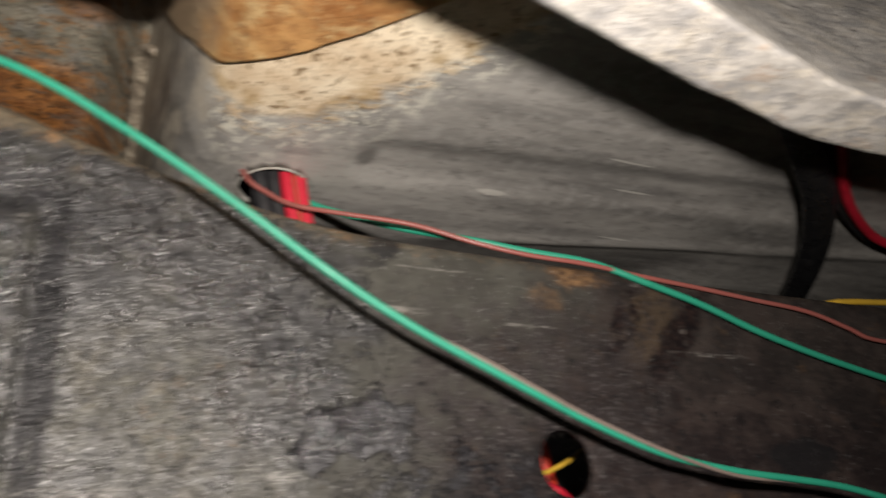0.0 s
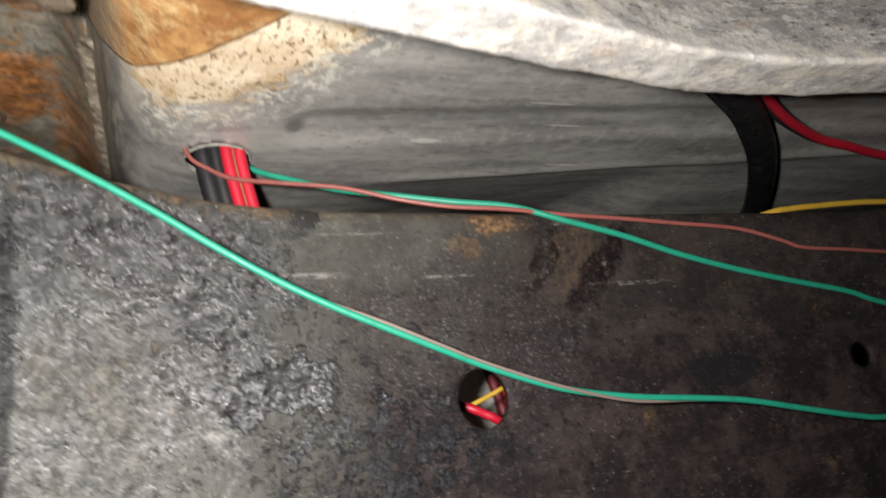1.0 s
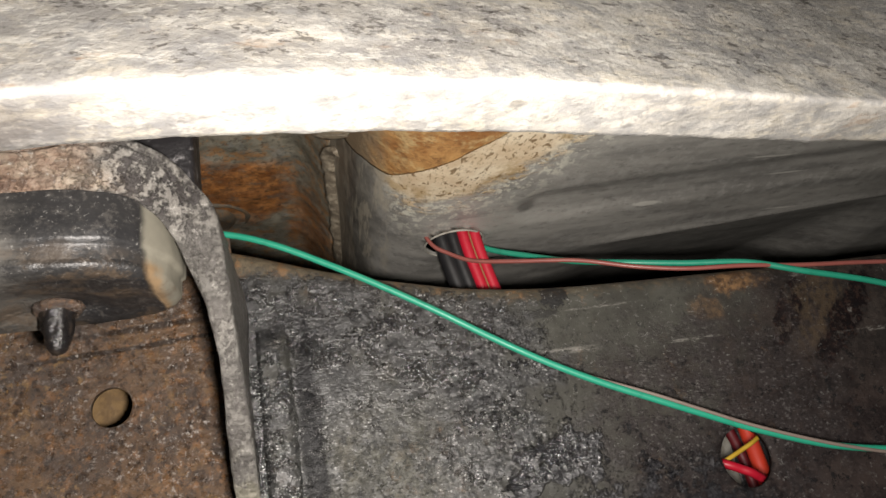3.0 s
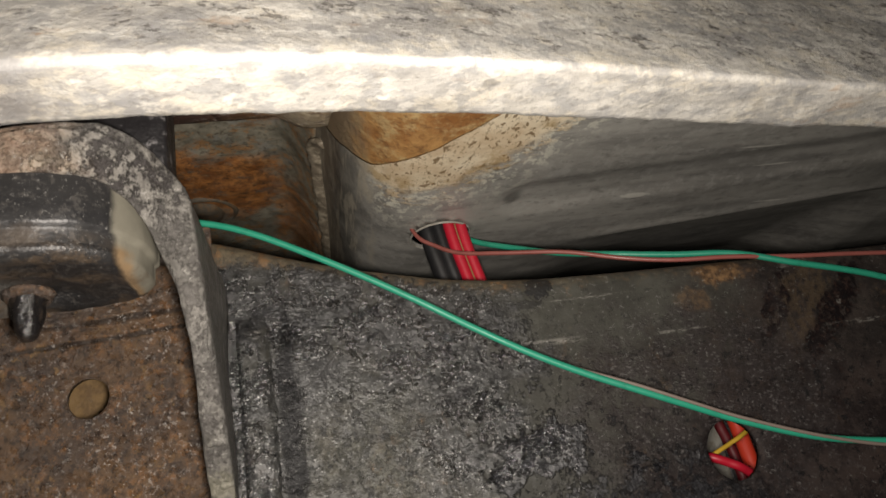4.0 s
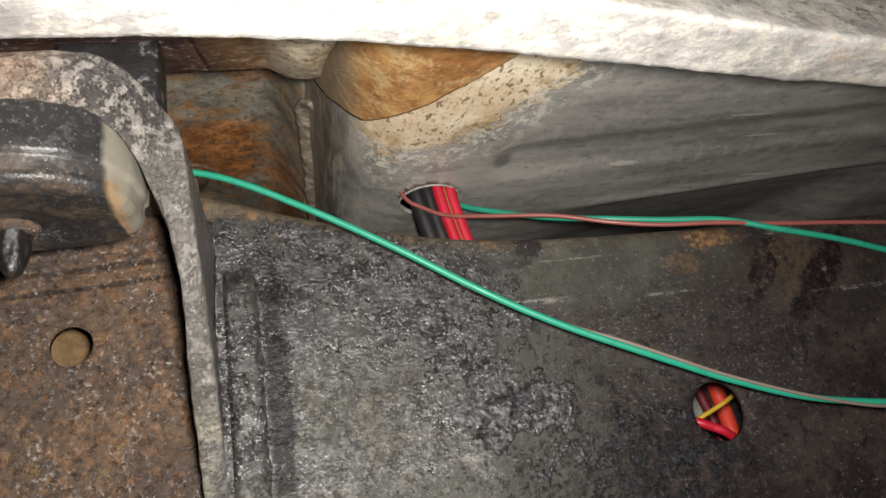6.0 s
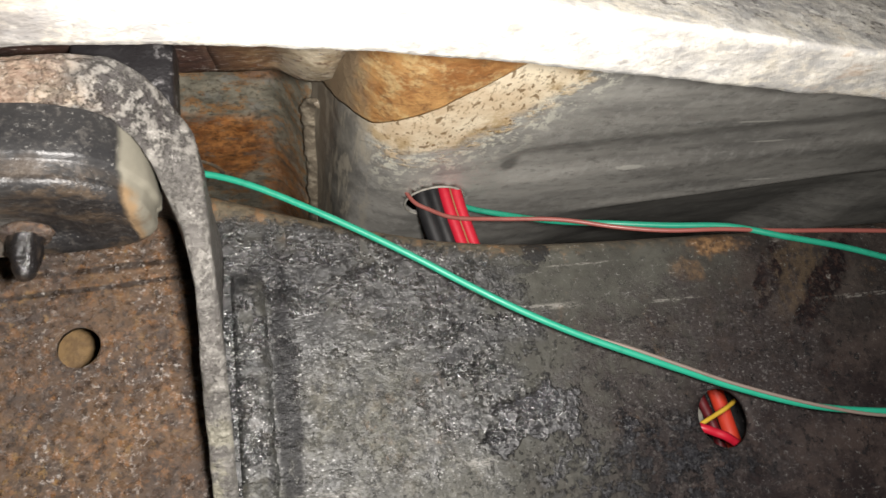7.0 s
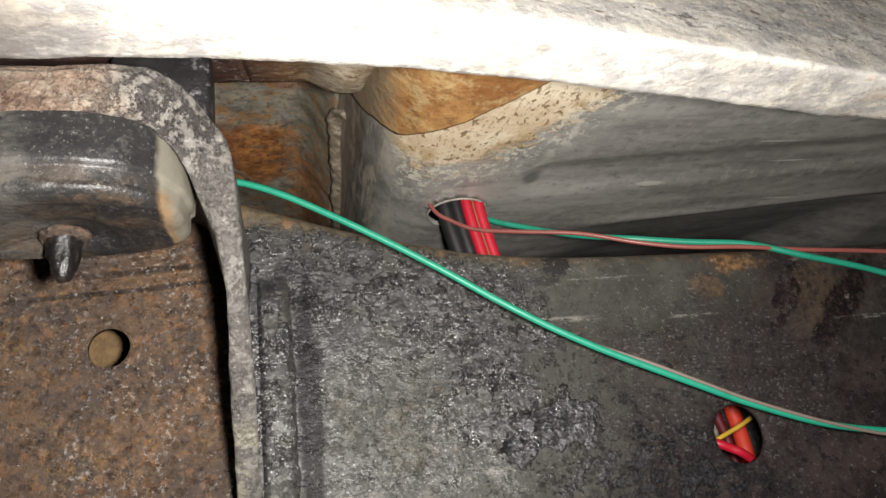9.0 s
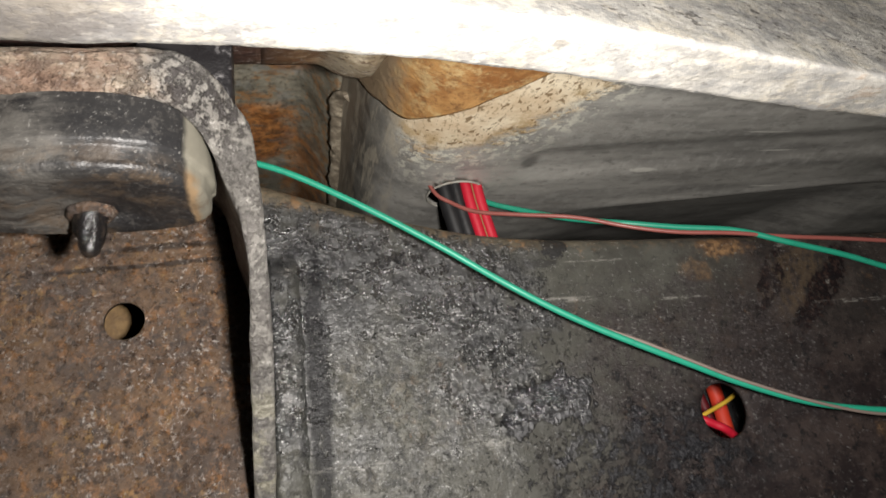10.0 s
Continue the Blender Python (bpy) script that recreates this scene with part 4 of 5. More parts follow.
def mount_bracket():
    bracket = thing("body_mount_bracket", "weathered grey steel arch bracket standing on the rail", "bracket")
    stations = spline(ARCH, 10)
    verts, nv = [], 0
    for xo, zo, xi, zi, y in stations:
        outer, inner = np.array([xo, 0, zo]), np.array([xi, 0, zi])
        out = (outer - inner) / np.linalg.norm(outer - inner)
        r = 0.0024
        ring = [inner + [0, b, min(0.012, 0.7 * (b - y - r)) * float(smooth(0.520, 0.536, zi))] for b in np.linspace(0.003, y + r, 9)]
        ring += [inner + out * r * (1 - math.cos(a)) + [0, y + r - r * math.sin(a), 0] for a in (0.5, 1.0, 1.57)]
        ring += [inner * (1 - t) + outer * t + [0, y, 0] for t in (0.35, 0.5, 0.65)]
        ring += [outer - out * r * (1 - math.cos(a)) + [0, y + r - r * math.sin(a), 0] for a in (1.57, 1.0, 0.5)]
        ring += [outer + [-0.0042 * (b - y - r) / (0.003 - y - r) * float(smooth(0.545, 0.50, zo)), b, 0] for b in np.linspace(y + r, 0.003, 9)]
        nv = len(ring)
        verts += [np.array(p) for p in ring]
    verts = np.array(verts)
    bump = rough_field(verts, 0.012, 4)
    verts[:, 1] -= 0.0007 * bump
    verts[:, 0] += 0.0004 * rough_field(verts + 5, 0.010, 4)
    verts[:, 2] += 0.0004 * rough_field(verts + 9, 0.010, 4)
    faces = grid_faces(len(stations), nv, True)
    faces += [tuple(range(nv)), tuple(range(len(verts) - nv, len(verts)))]
    link_mesh("arch", verts, faces, CAST, bracket)
    # rolled rim along the crown's outer edge
    rim = [(xo, y + 0.0008, zo - 0.0040) for xo, zo, xi, zi, y in ARCH[:4]] + [(-0.1150, -0.1072, 0.5535), (-0.1095, -0.1005, 0.5510), (-0.1070, -0.0930, 0.5470)]
    tube("rolled_rim", rim, 0.0016, CAST, bracket, "scraped ridge along the crown", 12, 12, 1.0, 0.35)
    # welded foot flange beside the leg
    ys = np.linspace(0.36, 0.528, 130)
    rows = []
    for z in ys:
        end = smooth(0.528, 0.517, z)
        ring = [(-0.0925, 0.001), (-0.0925, -0.0026), (-0.090, -0.0032), (-0.0865, -0.0033), (-0.083, -0.0029), (-0.0805, -0.0020), (-0.0785, 0.001)]
        rows += [(x, y * end if y < 0 else y, z) for x, y in ring]
    rows = np.array(rows)
    rows[:, 1] -= 0.0012 * rough_field(rows, 0.005, 4) * (rows[:, 1] < 0)
    rows[:, 0] += 0.0013 * rough_field(rows + 3, 0.010, 4) * smooth(-0.0885, -0.0815, rows[:, 0])
    link_mesh("weld_flange", rows, grid_faces(len(ys), 7), RAIL, bracket, "tarred flange welded to the rail")
    # rusted backing plate with its bolt hole
    hx, hz, hr = -0.150, 0.5022, 0.0080
    xs, zs = np.arange(-0.30, -0.0990, 0.0016), np.arange(0.36, 0.572, 0.0016)
    pts = np.array([(x, -0.0012, z) for x in xs for z in zs])
    pts[:, 1] -= 0.0007 * rough_field(pts, 0.020, 4) + sum(d * np.exp(-((pts[:, 2] - z0 - 0.04 * (pts[:, 0] + 0.14) - 0.002 * rough_field(pts + z0, 0.03, 2)) / w) ** 2) for z0, w, d in ((0.5275, 0.0018, 0.0013), (0.5345, 0.0030, 0.0016), (0.5420, 0.0022, 0.0012), (0.5500, 0.0030, 0.0014)))
    keep, _ = round_hole(pts, len(xs), len(zs), (hx, hz), (hr, hr), (0, 2), pts[:, 1] < 1)
    plate = link_mesh("back_plate", pts, grid_faces(len(xs), len(zs), False, keep), PLATE, bracket, "brown rusted backing plate with a round hole")
    mod = plate.modifiers.new("thickness", "SOLIDIFY")
    mod.thickness, mod.offset = 0.003, 0
    # rusted plate seen through the hole
    box("inner_gusset", (-0.20, 0.050, 0.45), (-0.125, 0.054, 0.55), DULL_ORANGE, bracket, "orange-brown plate behind the hole", 0.001)
    return bracket


mount_bracket()


def rubber_mount():
    """The puck under the bracket's crown, with its stud."""
    mount = thing("rubber_body_mount", "dirty black rubber body mount hanging under the bracket", "mount")
    c = (-0.149, -0.0715, 0.0)
    puck = lathe("puck", [(0.010, 0.5535), (0.0380, 0.5530), (0.0396, 0.5480), (0.0403, 0.5400), (0.0404, 0.5330), (0.0405, 0.5285), (0.0402, 0.5272), (0.0392, 0.5267), (0.0389, 0.5258), (0.0388, 0.5225), (0.0386, 0.5205), (0.0368, 0.5186), (0.0340, 0.5178), (0.0290, 0.5190), (0.0220, 0.5182), (0.0150, 0.5205), (0.0080, 0.5215)], c, MOUNT, mount, "", 140, 0.0007, 160)
    for v in puck.data.vertices:
        # squarish round in plan, flattened behind
        dx, dy = v.co.x - c[0], v.co.y - c[1]
        full = 1 / (abs(math.cos(math.atan2(dy, dx))) ** 2.5 + abs(math.sin(math.atan2(dy, dx))) ** 2.5) ** 0.4
        v.co.x, v.co.y = c[0] + dx * full, c[1] + dy * full
        if v.co.y > c[1]:
            v.co.y = c[1] + (v.co.y - c[1]) * 0.32
    lathe("washer", [(0.003, 0.5225), (0.0074, 0.5218), (0.0082, 0.5203), (0.0066, 0.5190), (0.003, 0.5190)], c, PLATE, mount, "rusty washer", 40, 0.0014, 200)
    lathe("stud", [(0.003, 0.5240), (0.0058, 0.5232), (0.0055, 0.5205), (0.0050, 0.5175), (0.0049, 0.5145), (0.0043, 0.5115), (0.0038, 0.5090), (0.0030, 0.5070), (0.0020, 0.5056), (0.0008, 0.5050)], c, STUD, mount, "dark oily tapered stud end", 48, 0.0014, 330)
    return mount


rubber_mount()


# ---------------------------------------------------------------- pale body flange overhead
def edge_line(x):
    return curve(x, [(-0.9, -0.165), (-0.30, -0.1505), (-0.137, -0.1460), (-0.10, -0.1450), (-0.06, -0.1415), (0.0, -0.1315), (0.06, -0.1185), (0.12, -0.1055), (0.165, -0.0985), (0.20, -0.098), (0.25, -0.104), (0.40, -0.128), (0.9, -0.14)])


def body_flange():
    xs = np.concatenate([np.linspace(-0.9, -0.24, 20)[:-1], np.arange(-0.24, 0.36, 0.0025), np.linspace(0.36, 0.9, 16)])
    rows, lean = [], radians(66)
    for x in xs:
        e = float(edge_line(x))
        ring = [(e + 0.0005, 0.5425), (e + 0.0010, 0.5385), (e - 0.0010, 0.5365)]
        ring += [(e - t, 0.5363) for t in np.linspace(0.003, 0.0230, 9)]
        ring += [(e - 0.0230 - 0.0018 * math.sin(a), 0.5363 + 0.0018 * (1 - math.cos(a))) for a in (0.5, 1.0, 1.5, 1.95)]
        y0, z0 = ring[-1]
        ring += [(y0 + t * math.cos(lean), z0 + t * math.sin(lean)) for t in np.linspace(0.004, 0.15, 34)]
        ring += [(y0 + t * math.cos(lean), z0 + t * math.sin(lean)) for t in (0.18, 0.22, 0.27)]
        rows.append([(x, y, z) for y, z in ring])
    nv = len(rows[0])
    verts = np.array([p for row in rows for p in row])
    verts[:, 2] += 0.0006 * rough_field(verts, 0.022, 3) + 0.00025 * rough_field(verts, 0.005, 3)
    verts[:, 1] += 0.0006 * rough_field(verts + 4, 0.030, 3)
    flange = thing("body_flange", "pale dusty blotched steel body flange above the bracket", "body panel")
    block = verts.reshape(len(xs), nv, 3)
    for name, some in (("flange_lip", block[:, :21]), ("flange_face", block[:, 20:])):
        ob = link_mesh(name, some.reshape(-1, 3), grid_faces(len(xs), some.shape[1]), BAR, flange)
        outward = sum(p.normal.y + p.normal.z for p in ob.data.polygons) < 0
        mod = ob.modifiers.new("thickness", "SOLIDIFY")
        mod.thickness, mod.offset, mod.use_rim = 0.0015, -1 if outward else 1, False
    return flange


body_flange()


# ---------------------------------------------------------------- floor pan
def floor_height(x, y):
    crest = 0.080 - 0.17 * (x - 0.12)
    z = smooth(0.03, 0.15, x) * (0.19 - 0.17 * smooth(0.25, 0.31, x)) * (np.hypot(y - crest, 0.010) + (y - crest)) / 2 + 0.0008 * smooth(crest, crest + 0.03, y) - 0.0016 * smooth(0.06, 0.14, x) * np.exp(-((y - crest) / 0.006) ** 2)
    along = np.maximum(0, 0.052 - x)
    d = np.hypot(along, y - 0.021 + 0.10 * (x - 0.06))
    z = z + 0.0022 * smooth(0.0215, 0.0060, d)
    d2 = np.hypot(np.maximum(0, 0.12 - x), y + 0.040 + 0.06 * (x - 0.1))
    z = z + 0.0007 * smooth(0.016, 0.008, d2)
    return z


def floor_pan():
    """Swept sheet: flat floor that turns up at its left side; with an oval cable hole."""
    r, a0 = 0.042, radians(70)
    us = [(-r * math.sin(a0), z) for z in np.linspace(0.690, 0.6085, 40)]
    us += [(-r * math.sin(a), 0.622 - r * math.cos(a)) for a in np.linspace(a0, 0, 34)]
    us += [(x, 0.580) for x in np.arange(0.0022, 0.44, 0.0022)] + [(x, 0.580) for x in np.linspace(0.45, 0.9, 12)]
    ys = np.concatenate([np.linspace(-0.30, -0.10, 22)[:-1], np.arange(-0.10, 0.160, 0.0022), np.linspace(0.160, 0.32, 24)])
    verts = np.array([(x, y, z) for x, z in us for y in ys])
    # the side leans outwards
    verts[:, 0] -= 0.26 * np.maximum(0, verts[:, 2] - 0.6076)
    # the front stops just behind the pale flange
    low = edge_line(verts[:, 0]) + 0.003 + np.maximum(0, verts[:, 2] - 0.58) * 0.46
    front = verts[:, 1] < -0.02
    verts[:, 1] = np.where(front, low + (verts[:, 1] + 0.30) / 0.28 * (-0.02 - low), verts[:, 1])
    flat = verts[:, 0] > -0.02
    verts[flat, 2] += floor_height(verts[flat, 0], verts[flat, 1]) * smooth(-0.02, 0.02, verts[flat, 0])
    verts[:, 2] += 0.0004 * rough_field(verts, 0.060, 2) + 0.00012 * rough_field(verts, 0.009, 2)
    verts[:, 0] += 0.0007 * rough_field(verts + 2, 0.040, 3) * (verts[:, 0] < -0.01)
    hx, hy, rx, ry = 0.0092, 0.0555, 0.0156, 0.0170
    keep, d = round_hole(verts, len(us), len(ys), (hx, hy), (rx, ry), (0, 1), verts[:, 2] < 0.62)
    lip = np.exp(-((d - 1.05) / 0.10) ** 2)
    verts[:, 2] -= 0.0010 * lip
    pan = thing("floor_pan", "grey undercoated floor pan with cream flaking primer and an oval hole", "floor pan")
    sheet = link_mesh("floor_sheet", verts, grid_faces(len(us), len(ys), False, keep), FLOOR, pan)
    mod = sheet.modifiers.new("thickness", "SOLIDIFY")
    mod.thickness, mod.offset = 0.0014, 1
    ring = [(hx + rx * 1.0 * math.cos(a), hy + ry * 1.0 * math.sin(a), 0.5788) for a in np.linspace(0, 2 * math.pi, 33)]
    tube("hole_lip", ring, 0.0006, INNER, pan, "pale worn lip of the oval hole", 8, 3)
    return pan


floor_pan()


def pan_height(x):
    return 0.622 - math.sqrt(0.042 ** 2 - max(min(x, 0.0), -0.0395) ** 2) + 3.0 * max(0.0, -0.0395 - x)


def rust_flap():
    """The lapped orange plate under the floor."""
    xs, n = np.linspace(-0.0478, 0.062, 90), 60
    verts = []
    for x in xs:
        end = float(curve(x, [(-0.0480, 0.014), (-0.0415, 0.005), (-0.0375, -0.0045), (-0.0330, -0.0085), (-0.0283, -0.0110), (-0.0197, -0.0215), (-0.006, -0.0360), (0.016, -0.0580), (0.036, -0.080), (0.062, -0.110)]))
        verts += [(x, y, pan_height(x) - 0.0006 - 0.0012 * float(smooth(-0.044, -0.030, x))) for y in np.linspace(float(edge_line(x)) + 0.004 + 0.46 * max(0.0, pan_height(x) - 0.58), end, n)]
    verts = np.array(verts)
    verts[:, 2] -= 0.0004 * np.abs(rough_field(verts, 0.015, 3))
    flap = link_mesh("lapped_plate", verts, grid_faces(len(xs), n), FLAP)
    mod = flap.modifiers.new("thickness", "SOLIDIFY")
    mod.thickness, mod.offset = 0.0018, 1
    return tagged(flap, "orange rusted steel plate lapped under the floor pan", "plate")


rust_flap()


# ---------------------------------------------------------------- the rusted recess behind
def strip_height(y):
    return 0.606 + 0.5 * (y + 0.031)


def recess():
    """The raised floor panel, its sealed step down to the floor pan, and the sloping strip in front of it."""
    xs, ys = np.arange(-0.42, -0.0465, 0.003), np.arange(-0.02, 0.34, 0.003)
    pts = np.array([(x, y, 0.676 - 0.06 * y) for x in xs for y in ys])
    pts[:, 2] += 0.0022 * rough_field(pts, 0.05, 3) + 0.0007 * rough_field(pts, 0.012, 3)
    # a shallow swage along the step
    pts[:, 2] -= 0.030 * smooth(-0.076, -0.046, pts[:, 0]) ** 1.6
    recess_panel = thing("raised_floor_panel", "grey steel floor panel eaten by orange rust, with a sealed step", "panel")
    panel = link_mesh("sheet", pts, grid_faces(len(xs), len(ys)), PANEL, recess_panel)
    mod = panel.modifiers.new("thickness", "SOLIDIFY")
    mod.thickness, mod.offset = 0.002, 1
    bead = [(-0.0410, 0.30, 0.6250), (-0.0415, 0.20, 0.6290), (-0.0430, 0.145, 0.6320), (-0.0440, 0.1135, 0.6350), (-0.0455, 0.086, 0.6390), (-0.0462, 0.068, 0.6410), (-0.0457, 0.058, 0.6405), (-0.0435, 0.051, 0.6375), (-0.0412, 0.047, 0.6340)]
    tube("sealant_seam", bead, 0.0074, SEALANT, recess_panel, "lumpy brown-grey sealant bead", 20, 16, 0.42, 0.35)
    tube("sealant_ridge", [(-0.0425, 0.048, 0.6335), (-0.0410, 0.058, 0.6300), (-0.0408, 0.072, 0.6270)], 0.0011, SEALANT, recess_panel, "thin pale sealant ridge", 10, 10, 0.8, 0.4)
    # the strip: its back edge runs level, then drops to a rounded corner
    xs, n = np.linspace(-0.42, -0.0462, 150), 40
    verts = []
    for x in xs:
        back = float(curve(x, [(-0.42, -0.020), (-0.085, -0.0205), (-0.068, -0.0220), (-0.061, -0.0255), (-0.0540, -0.0315), (-0.0510, -0.0330), (-0.0490, -0.0340), (-0.0475, -0.0365), (-0.0462, -0.0440)]))
        front = float(edge_line(x)) + 0.006
        verts += [(x + 0.010 * float(smooth(-0.05, -0.13, y)) * float(smooth(-0.06, -0.0465, x)), y, float(strip_height(y) - 0.0085 * smooth(-0.069, -0.053, x) * smooth(-0.10, -0.045, y))) for y in np.linspace(front, back, n)]
    verts = np.array(verts)
    verts[:, 2] += 0.0007 * rough_field(verts, 0.03, 3) + 0.0003 * rough_field(verts, 0.006, 3)
    strip = thing("sloping_strip", "red-brown speckled steel strip fading to cream at its rounded corner", "strip")
    block = verts.reshape(len(xs), n, 3)
    for name, some in (("strip_sheet", block[:132]), ("corner_tab", block[131:])):
        ob = link_mesh(name, some.reshape(-1, 3), grid_faces(len(some), n), STRIP, strip, "cream rust-speckled rounded corner" if name == "corner_tab" else "")
        mod = ob.modifiers.new("thickness", "SOLIDIFY")
        mod.thickness, mod.offset, mod.use_rim = 0.0022, 1, True
    post = box("black_stay", (-0.1330, -0.090, 0.545), (-0.1012, -0.072, 0.5822), TAR_AND_SHADE, None, "", 0.002)
    tagged(post, "black tarred steel stay behind the bracket", "stay")
    # a round ringed plug pressed into the panel
    plug = lathe("plug", [(0.0225, 0.004), (0.0218, 0.0004), (0.0205, -0.0006), (0.0190, -0.0001), (0.0172, 0.0012), (0.0150, 0.0018), (0.0128, 0.0006), (0.0115, -0.0030), (0.0085, -0.0044), (0.0045, -0.0040), (0.0010, -0.0040)], (-0.1250, 0.182, 0.6652), NUB, recess_panel, "grey ringed plug with a rust collar", 56, 0.0008, 160)
    tagged(plug, "grey ringed plug with a rust collar")


recess()


# ---------------------------------------------------------------- wires and cables
FRONT, HANG = -0.0045, -0.0275


def wires():
    green = [(-0.30, 0.010, 0.590), (-0.17, -0.015, 0.5725), (-0.12, -0.022, 0.5665), (-0.097, -0.026, 0.5605), (-0.080, HANG, 0.5535), (-0.060, HANG, 0.5428), (-0.040, HANG, 0.5310), (-0.020, HANG, 0.5182), (0.0, HANG, 0.5045), (0.020, HANG, 0.4917), (0.040, HANG, 0.4806), (0.060, HANG, 0.4710), (0.080, HANG, 0.4617), (0.100, HANG, 0.4527), (0.130, HANG, 0.4420), (0.160, HANG, 0.4362), (0.190, HANG, 0.4330), (0.216, HANG, 0.4298), (0.2445, HANG, 0.4238), (0.2745, HANG, 0.4176), (0.2965, HANG, 0.4152), (0.38, HANG, 0.412), (0.60, -0.020, 0.405), (0.9, -0.01, 0.40)]
    ob = tube("green_wire", green, 0.00138, GREEN, None, "", 12, 8)
    tagged(ob, "green insulated wire slung across the front of the rail", "wire", "wires on the rail")
    twin = []
    for x, y, z in green[8:]:
        turn = float(curve(x, [(-0.02, -1.9), (0.02, -1.57), (0.045, -0.5), (0.075, 0.8), (0.13, 1.5), (0.155, 2.6), (0.185, 4.2), (0.21, 4.71), (0.9, 4.8)]))
        twin.append((x, y - 0.0018 * math.sin(turn) - 0.0002, z + 0.0019 * math.cos(turn)))
    ob = tube("pale_brown_wire", twin, 0.00072, TAN, None, "", 12, 8)
    tagged(ob, "pale brown wire twisted round the green wire", "wire", "wires on the rail")
    brown = [(-0.006, 0.060, 0.620), (-0.0075, 0.050, 0.590), (-0.0045, 0.045, 0.5755), (0.003, 0.0425, 0.5685), (0.0140, 0.0385, 0.5615), (0.032, 0.030, 0.5557), (0.0600, 0.0190, 0.5485), (0.085, 0.0110, 0.5392), (0.107, 0.0050, 0.5332), (0.132, 0.0005, 0.5300), (0.160, -0.0015, 0.5262), (0.1915, -0.002, 0.5236), (0.2228, -0.003, 0.5203), (0.2555, -0.004, 0.5168), (0.2809, -0.0045, 0.5099), (0.2942, -0.0045, 0.5056), (0.324, -0.0045, 0.5036), (0.3504, -0.0045, 0.5016), (0.45, -0.0045, 0.495), (0.9, -0.0045, 0.49)]
    ob = tube("brown_wire", brown, 0.00108, BROWN, None, "", 12, 8)
    tagged(ob, "red-brown wire leaving the oval hole over the rail", "wire", "wires on the rail")
    green_b = [(0.014, 0.066, 0.620), (0.0175, 0.062, 0.585), (0.0262, 0.055, 0.5735), (0.0435, 0.0450, 0.5635), (0.0620, 0.030, 0.5522), (0.085, 0.0160, 0.5432), (0.109, 0.0090, 0.5373), (0.136, 0.0020, 0.5318), (0.1590, -0.003, 0.5228), (0.1877, FRONT, 0.5142), (0.2171, FRONT, 0.5041), (0.2481, FRONT, 0.4955), (0.2809, FRONT, 0.4881), (0.3155, FRONT, 0.4809), (0.3391, FRONT, 0.4734), (0.42, FRONT, 0.455), (0.9, FRONT, 0.44)]
    ob = tube("green_wire", green_b, 0.00150, GREEN, None, "", 12, 8)
    tagged(ob, "green wire leaving the oval hole and crossing the rail", "wire", "wires on the rail")
    yellow = [(0.255, 0.030, 0.522), (0.294, 0.014, 0.5312), (0.3103, 0.012, 0.5335), (0.331, 0.012, 0.5352), (0.3523, 0.012, 0.5366), (0.382, 0.012, 0.5374), (0.50, 0.012, 0.537), (0.9, 0.012, 0.536)]
    ob = tube("yellow_wire", yellow, 0.0017, YELLOW, None, "", 12, 8)
    tagged(ob, "yellow wire rising over the rail's top", "wire", "wires on the rail")


wires()


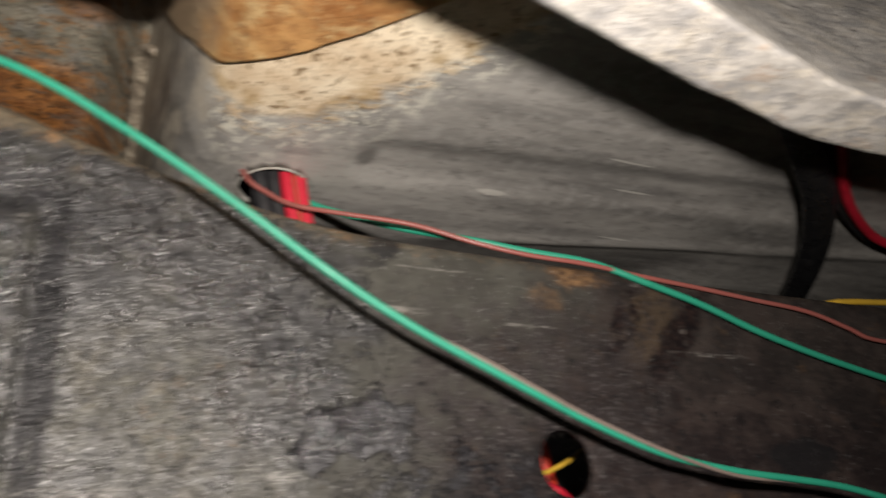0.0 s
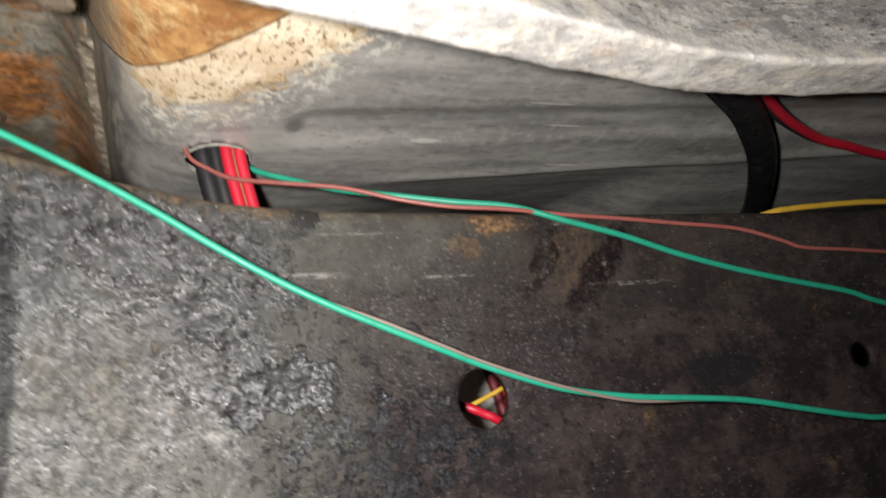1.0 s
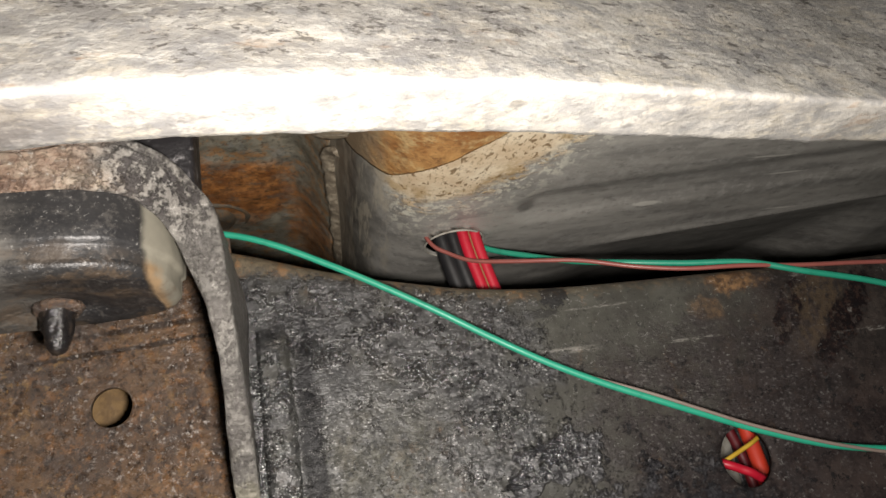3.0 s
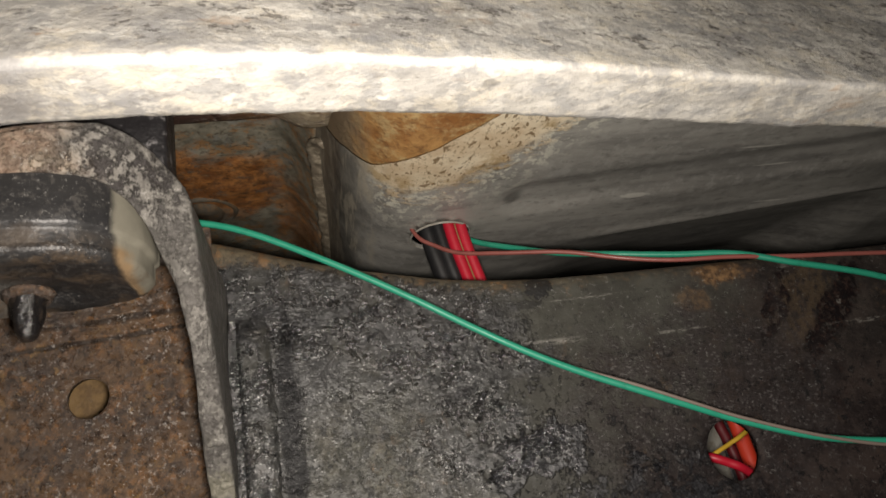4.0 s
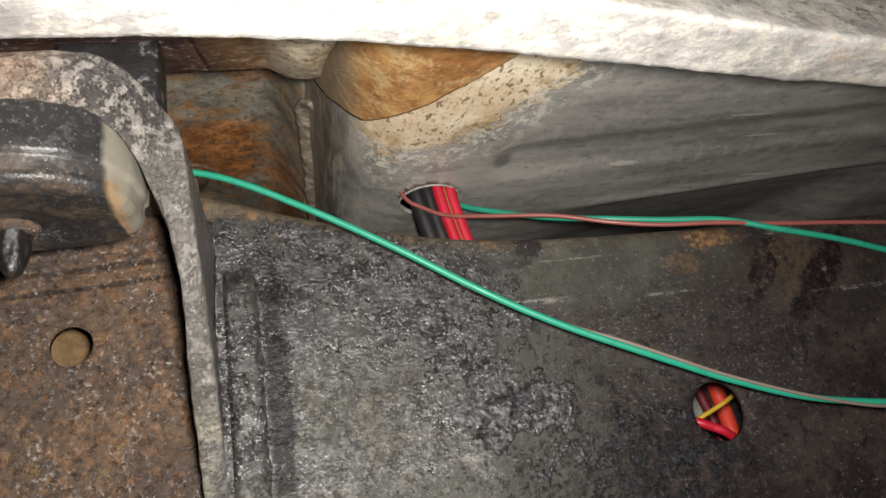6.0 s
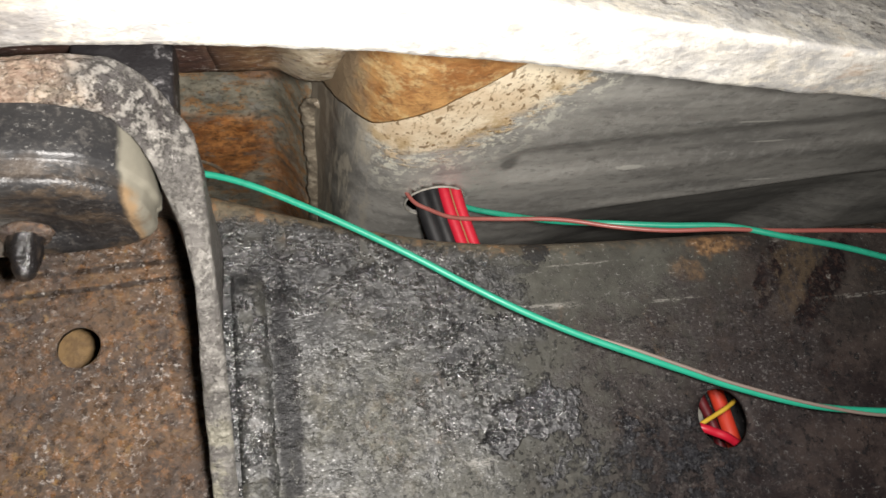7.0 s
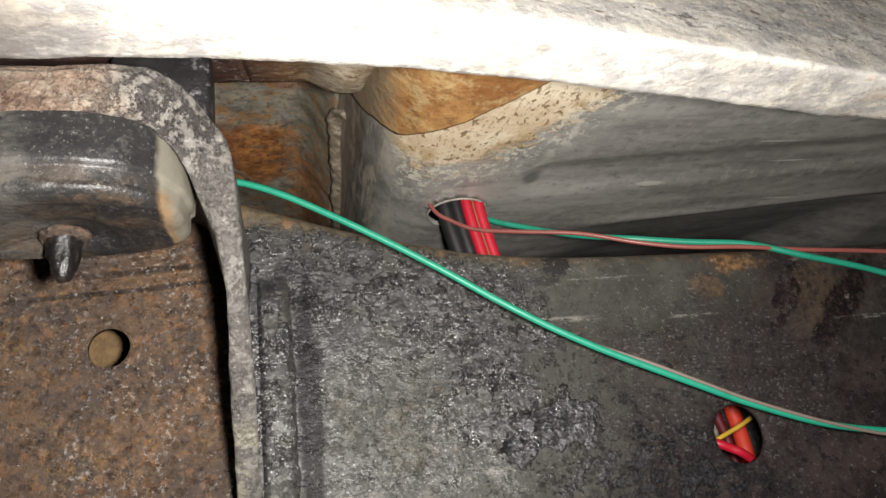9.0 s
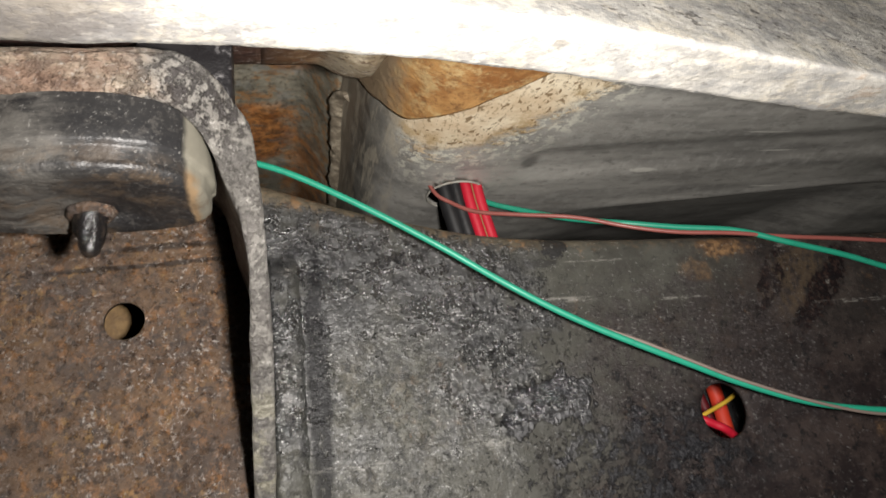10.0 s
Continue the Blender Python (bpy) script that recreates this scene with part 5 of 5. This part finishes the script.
def cables():
    def run(name, mat, radius, dx, dy, label):
        line = [(0.006 + dx, 0.044 + dy, 0.640), (0.006 + dx, 0.0445 + dy, 0.600), (0.0075 + dx, 0.0455 + dy, 0.575), (0.0125 + dx, 0.0475 + dy, 0.550), (0.019 + dx, 0.050 + dy, 0.520), (0.030 + dx, 0.055 + dy, 0.470), (0.050 + dx, 0.065 + dy, 0.40), (0.075 + dx, 0.075 + dy, 0.345)]
        return tagged(tube(name, line, radius, mat, None, "", 16, 8), label, "cable", "cables through the oval hole")

    run("black_cable_and_line", BLACK, 0.0046, -0.0050, 0.004, "thick black cable dropping through the oval hole")
    run("black_cable_and_line", BLACK, 0.0040, 0.0005, 0.0025, "thick black cable dropping through the oval hole")
    run("red_cable", RED, 0.0030, 0.0056, -0.0005, "red cable dropping through the oval hole")
    run("red_cable", RED, 0.0030, 0.0116, 0.000, "red cable dropping through the oval hole")
    run("ochre_wire", GOLD, 0.00045, 0.0084, -0.0020, "thin ochre wire between two red cables")
    # inside the rail, behind the round hole
    tagged(tube("shaded_red_cable", [(0.158, 0.126, 0.51), (0.162, 0.126, 0.49), (0.1662, 0.126, 0.470), (0.1705, 0.126, 0.450), (0.174, 0.126, 0.41), (0.178, 0.126, 0.36), (0.18, 0.126, 0.334)], 0.0030, SHADED_RED, None, "", 16, 8), "red cable inside the rail, shade put into its colour", "cable", "cables inside the rail")
    tagged(tube("orange_red_cable", [(0.164, 0.117, 0.52), (0.168, 0.116, 0.49), (0.1710, 0.115, 0.469), (0.1735, 0.115, 0.445), (0.177, 0.115, 0.41), (0.182, 0.117, 0.36), (0.19, 0.118, 0.334)], 0.0044, ORANGE_RED, None, "", 16, 8), "orange-red cable inside the rail", "cable", "cables inside the rail")
    tagged(tube("red_cable", [(0.080, 0.080, 0.470), (0.100, 0.048, 0.4530), (0.112, 0.036, 0.4462), (0.120, 0.034, 0.4420), (0.128, 0.035, 0.4375), (0.150, 0.050, 0.425), (0.20, 0.08, 0.40)], 0.0021, RED, None, "", 12, 8), "short red cable inside the rail hole", "cable", "cables inside the rail")
    tagged(tube("yellow_wire", [(0.06, 0.09, 0.420), (0.100, 0.048, 0.4395), (0.1185, 0.042, 0.4475), (0.127, 0.042, 0.4508), (0.136, 0.043, 0.4545), (0.155, 0.055, 0.463), (0.19, 0.08, 0.478)], 0.0011, YELLOW, None, "", 12, 8), "yellow wire crossing inside the rail hole", "wire", "cables inside the rail")
    # hose and red cable under the floor
    hose = thing("black_hose", "black rubber hose curving under the floor pan", "hose")
    line = [(0.1673, -0.0929, 0.5705), (0.2057, -0.0660, 0.5705), (0.2365, -0.0445, 0.5705), (0.2585, -0.0286, 0.5705), (0.2799, -0.0094, 0.5705), (0.3052, 0.0159, 0.5705), (0.3289, 0.0440, 0.5705), (0.3520, 0.0742, 0.5705), (0.3761, 0.1094, 0.5705), (0.4003, 0.1544, 0.5705), (0.4256, 0.2127, 0.5705)]
    tube("hose_wall", line, 0.0083, HOSE, hose, "", 24, 8, 0.75)
    tube("moulded_ridge", [(x - 0.0070, y + 0.0035, z - 0.0024) for x, y, z in line], 0.0013, HOSE, hose, "", 10, 8)
    tagged(tube("red_cable", [(0.2036, -0.0917, 0.5720), (0.2385, -0.0602, 0.5720), (0.2687, -0.0354, 0.5720), (0.2980, -0.0163, 0.5720), (0.3344, 0.0017, 0.5720), (0.3633, 0.0098, 0.5720), (0.4058, 0.0213, 0.5720), (0.4802, 0.0314, 0.5720), (0.8900, 0.0533, 0.5720)], 0.0027, RED, None, "", 14, 8), "red cable clipped under the floor pan", "cable", "cables under the floor")
    # a thin black tube drawn for the dark line along the red cable
    tagged(tube("black_cable_and_line", [(0.2011, -0.0877, 0.5755), (0.2377, -0.0549, 0.5755), (0.2666, -0.0309, 0.5755), (0.2964, -0.0116, 0.5755), (0.3334, 0.0066, 0.5755), (0.3629, 0.0145, 0.5755), (0.4060, 0.0259, 0.5755), (0.4805, 0.0361, 0.5755), (0.8900, 0.0575, 0.5755)], 0.0022, BLACK, None, "", 14, 8), "thin black line beside the red cable", "cable", "cables under the floor")


cables()
